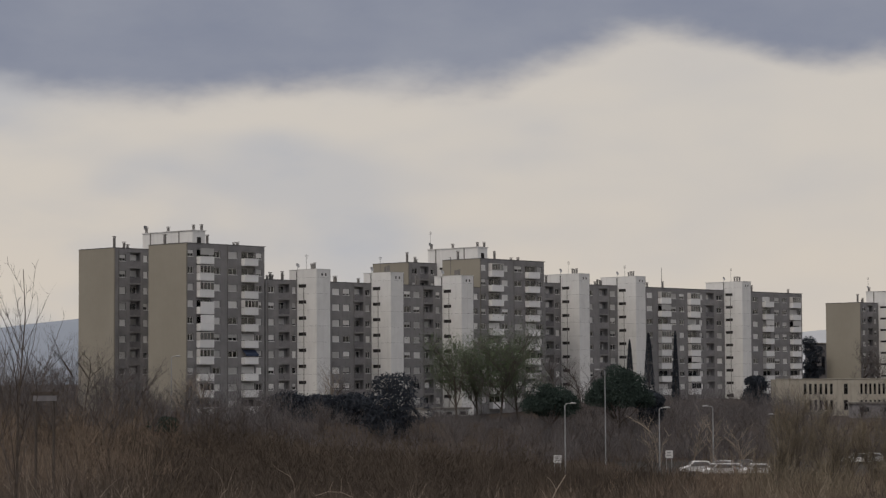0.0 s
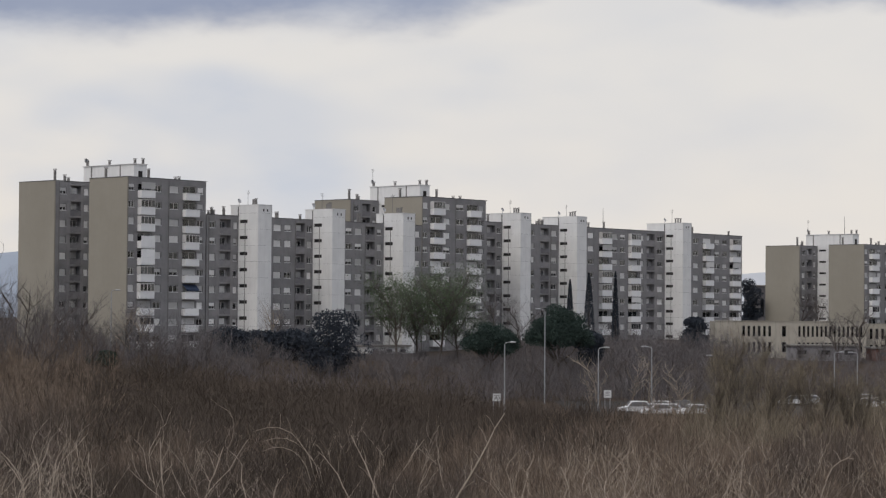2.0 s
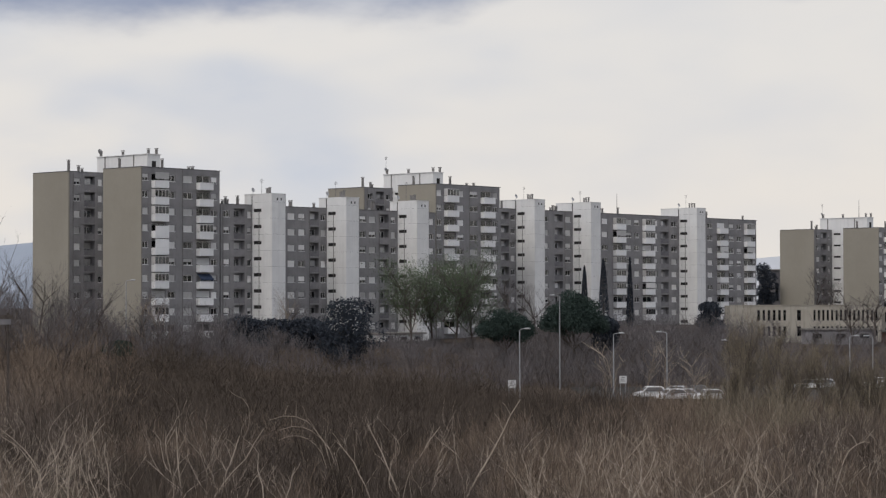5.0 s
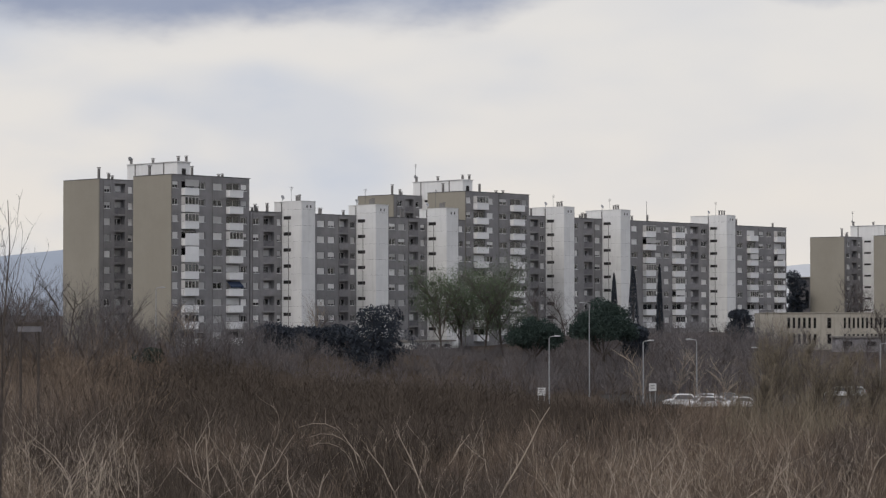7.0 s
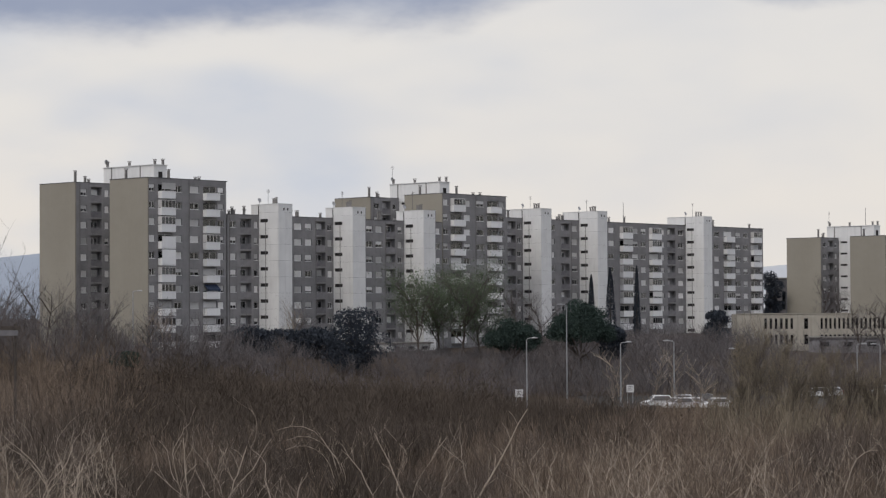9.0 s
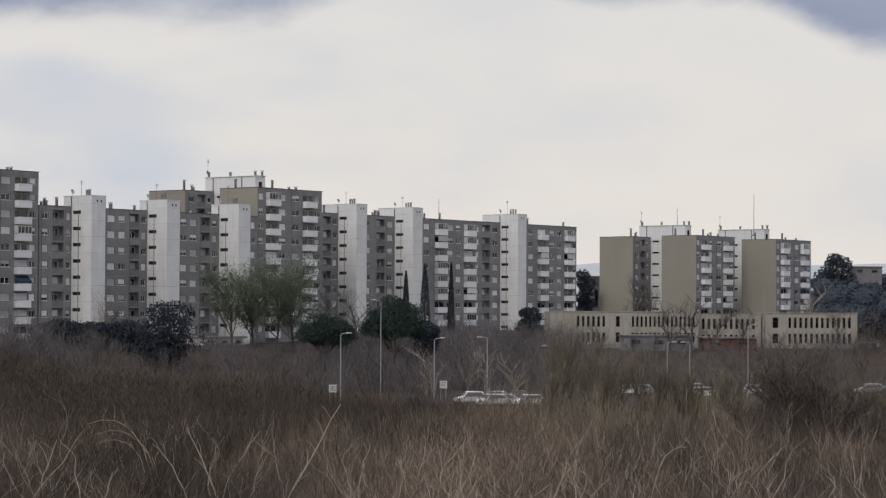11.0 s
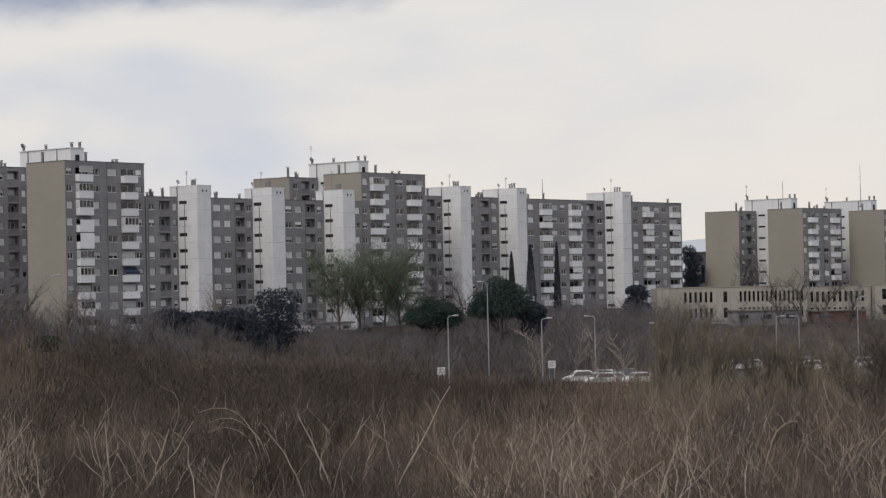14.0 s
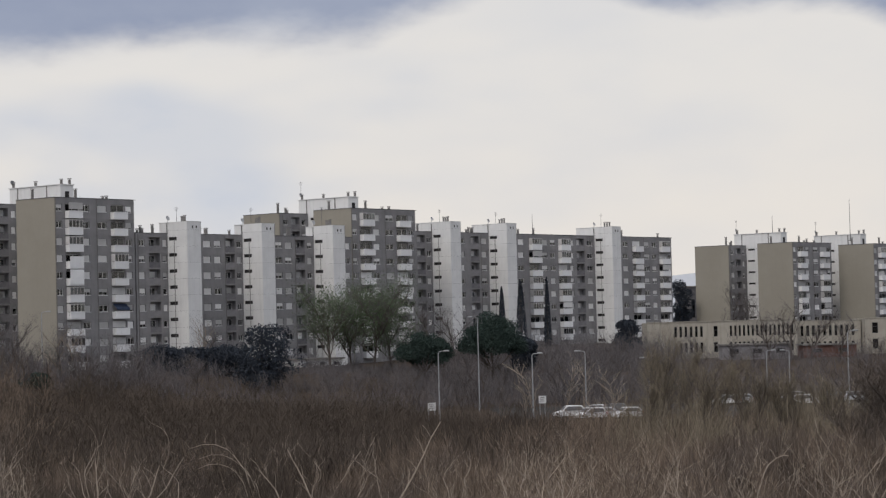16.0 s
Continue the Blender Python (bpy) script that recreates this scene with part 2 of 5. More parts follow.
def window_mesh(w, h, kind):
    """Frame with a mullion; kind: clear, half or full shutter. The pane is a mesh of its own."""
    key = (round(w, 1), round(h, 1), kind)
    if key not in PIECES:
        w, h = key[0], key[1]
        f, t = Shape(), 0.07
        ring(f, w, h, t, 0.08)
        if w > 1.0:
            f.box(w / 2 - 0.04, w / 2 + 0.04, 0, 0.08, t, h - t)
        pane = Shape().box(t, w - t, 0.03, 0.05, t, h - t)
        cover = None
        if kind != "clear":
            cover, drop = Shape(), {"half": 0.5, "low": 0.75, "full": 0.97}[kind] * h
            n = max(3, int(drop / 0.16))
            zs = [h - drop * i / n for i in range(n + 1)]
            for i in range(n + 1):
                for y in (-0.02, -0.055):
                    cover.v += [(0.03, y, zs[i] - (0.02 if y < -0.03 else 0.0)), (w - 0.03, y, zs[i] - (0.02 if y < -0.03 else 0.0))]
            for i in range(2 * n + 1):
                cover.f.append((2 * i, 2 * i + 1, 2 * i + 3, 2 * i + 2))
                cover.m.append(0)
        PIECES[key] = f.mesh("window", FRAME), pane.mesh("pane", GLASS), cover and cover.mesh("shutter", SHUTTER)
    return PIECES[key]


def put_window(parent, x, y, z, w, h, kinds=("clear", "clear", "half", "low", "full", "full", "full")):
    f, pane, cover = window_mesh(w, h, rng.choice(kinds))
    ob = part("window", f, None, parent, at=(x, y, z))
    part("pane", pane, None, ob)
    if h < 1.5:
        wr_ = round(w, 1)
        part("sill", shared(("sill", wr_), lambda: Shape().box(-0.05, wr_ + 0.05, -0.2, -0.002, -0.06, 0), WHITE), None, ob)
    if cover:
        part("shutter", cover, None, ob, "pale roller shutter")


def shared(key, make, mats):
    if key not in PIECES:
        PIECES[key] = make().mesh(key[0], mats)
    return PIECES[key]


def balcony_shape(w):
    s = Shape().box(0, w, -0.95, 0, -0.16, 0.0)
    s.box(0, w, -0.95, -0.87, 0.0, 1.05).box(0, 0.07, -0.87, 0, 0.0, 1.05).box(w - 0.07, w, -0.87, 0, 0.0, 1.05)
    s.box(-0.03, w + 0.03, -1.0, -0.84, 1.05, 1.1)
    return s


def glazing_shape(w):
    s, n = Shape(), 4
    s.box(0, w, -0.93, -0.88, 2.3, 2.42).box(0, w, -0.93, -0.88, 1.1, 1.16)
    for i in range(n + 1):
        x = (w - 0.07) * i / n
        s.box(x, x + 0.07, -0.93, -0.88, 1.16, 2.3)
    s.box(0.0, 0.05, -0.88, 0, 1.1, 2.42).box(w - 0.05, w, -0.88, 0, 1.1, 2.42)
    return s


def awning_shape(w):
    return Shape().box(0.05, w - 0.05, -0.96, -0.92, 1.35, 2.45)


def put_balcony(parent, x, y, z, w):
    w = round(w, 1)
    ob = part("balcony", shared(("balcony", w), lambda: balcony_shape(w), BALCONY), None, parent, "white balcony", (x, y, z))
    roll = rng.random()
    if roll < 0.22:
        part("glazing", shared(("glazing", w), lambda: glazing_shape(w), FRAME), None, ob, "framed balcony glazing")
        part("pane", shared(("balcony_pane", w), lambda: Shape().box(0.05, w - 0.05, -0.91, -0.9, 1.16, 2.3), GLASS), None, ob)
    elif roll < 0.34:
        part("blind", shared(("blind", w), lambda: awning_shape(w), SHUTTER), None, ob, "pale balcony blind")


def facade(parent, x0, x1, y, base, nf, cols):
    """A front wall with real openings. cols: (from, to, kind): w window, b balcony door, l loggia."""
    s = Shape()
    cols = sorted(cols)
    xs = [x0] + [v for c in cols for v in c[:2]] + [x1]
    roof = PLINTH + nf * FLOOR + 0.45
    dep = {"w": 0.22, "b": 0.22, "l": 0.9}
    span = {"w": (1.0, 2.15), "b": (0.06, 2.3), "l": (0.12, 2.62)}
    for i in range(len(xs) - 1):
        a, b = xs[i], xs[i + 1]
        if i % 2 == 0:
            s.face([(a, y, base), (b, y, base), (b, y, base + roof), (a, y, base + roof)])
            continue
        kind = cols[i // 2][2]
        lo, hi = span[kind]
        d = y + dep[kind]
        low = base
        for k in range(nf):
            f = base + PLINTH + k * FLOOR
            s.face([(a, y, low), (b, y, low), (b, y, f + lo), (a, y, f + lo)])
            for p in ([(a, y, f + lo), (b, y, f + lo), (b, d, f + lo), (a, d, f + lo)], [(a, y, f + hi), (a, d, f + hi), (b, d, f + hi), (b, y, f + hi)],
                      [(a, y, f + lo), (a, d, f + lo), (a, d, f + hi), (a, y, f + hi)], [(b, y, f + lo), (b, y, f + hi), (b, d, f + hi), (b, d, f + lo)]):
                s.face(p)
            if kind == "l":
                s.face([(a, d, f + lo), (b, d, f + lo), (b, d, f + hi), (a, d, f + hi)])
            low = f + hi
        s.face([(a, y, low), (b, y, low), (b, y, base + roof), (a, y, base + roof)])
    # a shallow ledge at every floor and a coping
    for k in range(1, nf + 1):
        f = base + PLINTH + k * FLOOR
        lx = x0
        for c in [c for c in cols if c[2] == "l"] + [(x1, x1, "")]:
            if c[0] - lx > 0.2:
                part("ledge", Shape().box(lx, c[0], y - 0.04, y - 0.004, f - 0.18, f - 0.02), FACADE, parent)
            lx = c[1]
    part("wall", s, FACADE, parent, "grey rendered front wall")
    for c in cols[::3]:
        part("downpipe", Shape().tube([(c[0] - 0.22, y - 0.08, base), (c[0] - 0.22, y - 0.08, base + roof - 0.2)], (0.05, 0.05), 5), CHIMNEY, parent)
    for a, b, kind in cols:
        for k in range(nf):
            f = base + PLINTH + k * FLOOR
            w = b - a
            if kind == "w":
                put_window(parent, a + 0.02, y + 0.12, f + 1.02, w - 0.06, 1.1)
            elif kind == "b":
                put_window(parent, a + 0.05, y + 0.14, f + 0.08, w - 0.1, 2.2, ("clear", "clear", "clear", "half"))
                put_balcony(parent, a - 0.03, y, f, w + 0.06)
            else:
                put_window(parent, a + 0.3, y + 0.84, f + 0.14, min(1.7, w - 0.6), 2.1, ("clear", "half", "low"))
                wr = round(w, 1)
                part("railing", shared(("railing", wr), lambda: Shape().box(0, wr, 0, 0.07, 0, 0.95).box(0, wr, -0.02, 0.09, 1.02, 1.08), RAIL), None, parent,
                     "grey loggia railing", (a, y + 0.02, f + 0.13))


def shell(parent, x0, x1, y0, y1, base, nf, left, right=None, cap=True):
    """The other walls of a wing, its roof slab and parapet. Front at y0."""
    top = base + PLINTH + nf * FLOOR + 0.45
    g = Shape()
    g.box(x0 - 0.02, x0 + 0.25, y0 - 0.02, y1, base, top)
    part("gable_wall", g, left, parent, "blank end wall")
    if left is GABLE:
        part("base_course", Shape().box(x0 - 0.06, x0 - 0.022, y0 + 0.4, y1 - 0.6, base - 1.0, base + 1.6), BRICKBASE, parent, "brown base course")
    part("gable_wall", Shape().box(x1 - 0.25, x1, y0 + 0.25, y1, base, top), right or FACADE, parent)
    part("wall", Shape().box(x0 + 0.25, x1 - 0.25, y1 - 0.25, y1, base, top), FACADE, parent)
    r = Shape().box(x0 + 0.25, x1 - 0.25, y0 + 0.02, y1 - 0.25, top - 0.7, top - 0.42)
    part("roof", r, ROOFING, parent, "flat gravel roof")
    c = Shape().box(x0 - 0.08, x1 + 0.06, y0 - 0.08, y0 + 0.2, top, top + 0.09)
    c.box(x0 - 0.08, x0 + 0.2, y0 + 0.2, y1, top, top + 0.09).box(x1 - 0.2, x1 + 0.06, y0 + 0.2, y1, top, top + 0.09).box(x0 + 0.2, x1 - 0.2, y1 - 0.2, y1, top, top + 0.09)
    part("coping", c, DARKSTEEL, parent, "dark parapet coping")
    # added dark box behind the windows, in place of unlit rooms
    part("floor_slab", Shape().box(x0 + 0.3, x1 - 0.3, y0 + 4.5, y1 - 0.3, base + 0.2, top - 0.75), DARK, parent, "dark box standing in for unlit rooms")


def row_pose(s, q, z):
    return pose(CX + s * RC + q * RS, CY + s * RS - q * RC, z, 0, 0, ROW_TURN)


def vent(parent, x, y, z, h, r=0.16):
    s = Shape().box(x - r, x + r, y - r, y + r, z - 0.6, z + h).box(x - r * 1.5, x + r * 1.5, y - r * 1.5, y + r * 1.5, z + h + 0.12, z + h + 0.2)
    for dx in (-1, 1):
        for dy in (-1, 1):
            s.box(x + dx * r - 0.03, x + dx * r + 0.03, y + dy * r - 0.03, y + dy * r + 0.03, z + h, z + h + 0.12)
    part("chimney", s, CHIMNEY, parent, "concrete chimney with a cap")


def antenna(parent, x, y, z, h, bars=3):
    s = Shape().tube([(x, y, z - 0.5), (x, y, z + h)], (0.04, 0.025), 5)
    for i in range(bars):
        zz = z + h - 0.25 - 0.22 * i
        s.box(x - 0.5 + 0.1 * i, x + 0.5 - 0.1 * i, y - 0.015, y + 0.015, zz, zz + 0.03)
        s.box(x - 0.015, x + 0.015, y - 0.35, y + 0.35, zz + 0.03, zz + 0.055)
    part("antenna", s, DARKSTEEL, parent, "thin roof aerial")


def dish(parent, x, y, z, r=0.45):
    """A tilted shallow bowl on a short mast."""
    s = Shape().tube([(x, y, z - 0.5), (x, y, z + 0.7)], (0.04, 0.04), 5)
    rings = [(0.02, 0.16), (0.5, 0.12), (0.85, 0.05), (1.0, 0.0)]
    k, n = len(s.v), 12
    for f, d in rings:
        for j in range(n):
            c = 2 * math.pi * j / n
            s.v.append((x + r * f * math.cos(c), y - 0.1 + d * r * 2 + r * f * math.sin(c) * 0.4, z + 0.85 + r * f * math.sin(c)))
    for i in range(len(rings) - 1):
        for j in range(n):
            a, b = k + i * n + j, k + i * n + (j + 1) % n
            s.f.append((a, b, b + n, a + n))
            s.m.append(0)
    part("satellite_dish", s, STEEL, parent, "grey satellite dish")


def panelled(parent, x0, x1, y, z0, z1, side, mat=WHITE, cols=1, slits=()):
    """Storey-high concrete panels with recessed joints on one face of a tower. side: 'front' along x, 'end' along y."""
    zs = [z1 - 1.4]
    while zs[-1] - FLOOR > z0:
        zs.append(zs[-1] - FLOOR)
    zs = [z1] + zs + [z0]
    for c in range(cols):
        a, b = x0 + (x1 - x0) * c / cols + 0.01, x0 + (x1 - x0) * (c + 1) / cols - 0.01
        for i in range(len(zs) - 1):
            lo, hi = zs[i + 1] + 0.01, zs[i] - 0.01
            p = Shape()
            cut = [k for k in slits if c == cols - 1 and lo < k < hi]
            rects = [(a, b, lo, hi)]
            if cut:
                k, m = cut[0], (a + b) / 2
                rects = [(a, b, lo, k - 0.3), (a, b, k + 0.3, hi), (a, m - 1.05, k - 0.3, k + 0.3), (m + 0.9, b, k - 0.3, k + 0.3)]
            for ra, rb, rl, rh in rects:
                if rb - ra < 0.02 or rh - rl < 0.02:
                    continue
                if side == "front":
                    p.box(ra, rb, y - 0.08, y, rl, rh)
                else:
                    p.box(y - 0.08, y, ra, rb, rl, rh)
            part("panel", p, mat, parent)


def stair_tower(parent, x, base, top, wide=3.2, deep=4.8, back=2.0, lowroof=24.05):
    """A white stair tower standing out of the front (towards -y), with slits in its end face and a roof room behind."""
    # core coloured near-black: seen through the slits as their shade
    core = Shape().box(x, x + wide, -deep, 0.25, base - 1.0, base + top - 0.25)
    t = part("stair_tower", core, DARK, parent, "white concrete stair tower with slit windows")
    slits = [base + 23.1 - FLOOR * k for k in range(9)]
    panelled(t, -deep, -0.002, x, base - 1.0, base + top, "end", cols=2, slits=slits)
    panelled(t, x - 0.08, x + wide, -deep, base - 1.0, base + top, "front", cols=2)
    part("side_wall", Shape().box(x + wide, x + wide + 0.08, -deep - 0.08, 0, base - 1.0, base + top), FACADE, t)
    part("tower_cap", Shape().box(x - 0.12, x + wide + 0.12, -deep - 0.12, back + 0.1, base + top, base + top + 0.1), WHITE, t)
    part("roof_room", Shape().box(x - 0.05, x + wide, 0.26, back, base + lowroof - 0.5, base + top - 0.002), WHITE, t, "white roof room")
    # paired vent holes near the top of the front, dark plates for their shade, and a downpipe by the slits
    part("vent_hole", Shape().box(x + 1.1, x + 1.4, -deep - 0.095, -deep - 0.081, base + top - 1.1, base + top - 0.65), DARK, t)
    part("vent_hole", Shape().box(x + 2.0, x + 2.3, -deep - 0.095, -deep - 0.081, base + top - 1.1, base + top - 0.65), DARK, t)
    part("downpipe", Shape().tube([(x - 0.14, -deep * 0.36, base), (x - 0.14, -deep * 0.36, base + top - 3.0)], (0.06, 0.06), 6), CHIMNEY, t)
    for i in range(3):
        vent(t, x + 0.5 + 0.9 * i, -deep + 1.0 + 1.3 * i, base + top + 0.6, 0.3 + 0.2 * rng.random(), 0.13)
    if rng.random() < 0.7:
        antenna(t, x + 1.2, -1.0, base + top, 2.6 + 1.4 * rng.random())
    dish(t, x + 0.4, 0.4, base + top, 0.4)


TOWER_COLS = [(0.3, 1.6, "w"), (2.3, 5.4, "b"), (5.9, 7.6, "w"), (9.4, 11.5, "w"), (12.4, 15.5, "b"), (15.8, 17.2, "w")]


def build_tower(s, q, z, nf, length, label, rear=18.9):
    t = thing("apartment_tower", row_pose(s, q, z), label, "apartment tower", "housing estate blocks")
    k = length / 18.0
    top = PLINTH + nf * FLOOR + 0.45
    for y, cols in ((0.0, [(a * k, b * k, c) for a, b, c in TOWER_COLS]), (rear, [(1.2, 2.6, "w"), (3.5, 5.9, "l"), (6.5, 7.5, "w")])):
        facade(t, 0.25, length - 0.25 if y == 0 else 8.4, y, 0.0, nf, cols)
        shell(t, 0.0, length, y, y + 9.7, 0.0, nf, GABLE)
    # near-black core gives the slits between its panels a painted shade
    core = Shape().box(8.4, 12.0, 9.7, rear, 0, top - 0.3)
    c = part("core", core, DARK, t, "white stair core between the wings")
    panelled(c, 9.75, rear - 0.05, 8.4, 0.0, top + 0.6, "end", cols=3, slits=[top - 0.95 - FLOOR * i for i in range(nf)])
    room = Shape().box(8.3, 11.2, 8.0, 21.3, top - 0.55, top + 2.85)
    r = part("roof_room", room, WHITE, t, "white roof room with a dark door")
    part("cap", Shape().box(8.15, 11.35, 7.85, 21.45, top + 2.85, top + 2.97), WHITE, r)
    part("door", Shape().box(9.3, 10.2, 7.95, 7.998, top - 0.3, top + 1.75), DARK, r, "dark roof door")
    for y in (11.4, 19.0):
        part("pilaster", Shape().box(8.24, 8.298, y, y + 0.25, top - 0.3, top + 2.8), CHIMNEY, r)
    for x, y, h in ((8.6, 20.6, 0.5), (9.0, 15.2, 0.3), (9.4, 9.0, 0.45), (10.6, 8.3, 0.6)):
        vent(r, x, y, top + 3.5, h * 0.5, 0.17)
    dish(r, 8.7, 21.0, top + 3.0, 0.5)
    antenna(r, 8.5, 20.8, top + 3.0, 1.4 if nf == 10 and s < 10 else 3.6)
    for x, y, h in ((0.6, 6.2, 1.6), (6.0, 1.6, 1.5), (1.0, rear + 1.2, 1.9), (3.0, rear + 1.0, 1.0), (12.5, 1.2, 0.5), (16.0, 6.0, 0.8), (5.0, rear + 2.5, 0.7)):
        vent(t, x, y, top, h, 0.17)
    return t


def block(s, q, z, x1, cols, label, stair=None, nf=8, deep=10.0, back=2.0, left=FACADE, right=None, x0=0.0):
    t = thing("apartment_block", row_pose(s, q, z), label, "apartment block", "housing estate blocks")
    facade(t, x0 + 0.25, x1 - 0.25 if right else x1, 0, 0.0, nf, [(a - s, b - s, c) for a, b, c in cols])
    shell(t, x0, x1, 0.0, deep, 0.0, nf, left, right)
    top = PLINTH + nf * FLOOR + 0.45
    if stair is not None:
        stair_tower(t, stair - s, 0.0, 25.9, back=back)
    for i in range(6):
        vent(t, x0 + 0.8 + (x1 - x0 - 1.6) * rng.random(), 0.8 + 3.0 * rng.random(), top, 0.5 + 1.1 * rng.random())
    return t


Z1, Z2 = 6.0, 8.0
near = build_tower(0.0, 0.0, Z1, 10, 17.9, "ten-storey grey apartment tower with blank tan gables")
AWNING = material("blue_awning_cloth", (0.03, 0.042, 0.075), (0.05, 0.065, 0.105), 2.0, 0.9, 0.2)
aw = Shape()
aw.face([(12.4, -0.02, PLINTH + 3 * FLOOR + 2.35), (15.4, -0.02, PLINTH + 3 * FLOOR + 2.35), (15.4, -1.05, PLINTH + 3 * FLOOR + 1.55), (12.4, -1.05, PLINTH + 3 * FLOOR + 1.55)])
aw.face([(12.4, -1.05, PLINTH + 3 * FLOOR + 1.55), (15.4, -1.05, PLINTH + 3 * FLOOR + 1.55), (15.4, -1.05, PLINTH + 3 * FLOOR + 1.25), (12.4, -1.05, PLINTH + 3 * FLOOR + 1.25)])
part("awning", aw, AWNING, near, "dark blue cloth awning")
for k in (5, 6):
    f = PLINTH + k * FLOOR
    part("balcony_wall", Shape().box(2.32, 5.32, -0.99, -0.955, f + 0.02, f + (2.5 if k == 5 else 1.9)), BALCONY, near, "white walled-in balcony front")
block(17.95, 0, Z1, 7.5, [(18.6, 20.0, "w"), (21.0, 23.6, "l"), (24.2, 25.2, "w")], "grey eight-storey block between tower and stair", stair=25.5)
block(28.75, 0, Z1, 15.2, [(30.0, 31.6, "w"), (34.0, 35.9, "w"), (36.7, 38.4, "w"), (39.6, 41.9, "l"), (42.4, 43.6, "w")], "grey eight-storey block with dark loggias", stair=44.0)
block(47.25, 0, Z1, 15.6, [(49.0, 50.5, "w"), (52.5, 54.2, "w"), (55.0, 56.8, "w"), (57.9, 60.4, "l"), (61.0, 62.2, "w")], "grey eight-storey block with dark loggias", stair=62.9)
block(66.15, 0, Z1, 7.3, [(68.0, 69.5, "w"), (71.4, 72.9, "w")], "grey eight-storey block beside the middle tower")
build_tower(73.5, 0.0, Z1, 10, 19.2, "ten-storey grey apartment tower in mid row")
block(92.8, -8, Z2, 14.4, [(97.0, 99.0, "w"), (102.4, 105.0, "l"), (105.5, 106.8, "w")], "shaded grey block behind the middle tower", stair=107.3, back=4.5)
block(110.55, -8, Z2, 15.4, [(112.5, 114.0, "w"), (115.9, 117.7, "w"), (119.8, 122.6, "l"), (123.4, 125.2, "w")], "grey eight-storey block with dark loggias", stair=126.0, back=4.5)
block(129.25, -8, Z2, 35.1, [(132.0, 133.5, "w"), (136.0, 138.0, "w"), (140.0, 143.4, "b"), (144.4, 146.6, "w"), (147.6, 149.4, "w"), (150.6, 154.0, "b"), (154.9, 156.2, "w"),
                             (157.4, 160.4, "l"), (161.4, 163.4, "w")], "long grey block with white balconies", stair=164.4, back=5.0)
block(167.65, -8, Z2, 27.9, [(170.0, 171.5, "w"), (175.4, 177.4, "w"), (179.2, 182.4, "b"), (184.0, 186.0, "w"), (187.2, 189.0, "w"), (190.2, 193.4, "b"), (194.0, 195.0, "w")],
      "grey end block with white balconies", right=FACADE)
build_tower(223.5, 8.0, 6.65, 8, 19.0, "eight-storey twin-wing block with tan gables", rear=18.0)
build_tower(246.7, 17.2, 6.2, 8, 18.5, "eight-storey tan and grey block at the wood", rear=18.0)
# tall masts on the roofs
for s, q, z, h, what in ((144.0, -10.0, 32.0, 4.6, "roof mast"), (252.0, 8.0, 33.0, 9.0, "tall roof mast"), (233.0, -3.0, 33.5, 4.5, "roof mast")):
    m = thing("mast", row_pose(s, q, z), "thin dark " + what + " on a flat roof", "mast", "roof masts")
    part("pole", Shape().tube([(0, 0, -1.5), (0, 0, h)], (0.09, 0.04), 6), DARKSTEEL, m)
    part("foot", Shape().box(-0.3, 0.3, -0.3, 0.3, -1.6, -1.3), CHIMNEY, m)


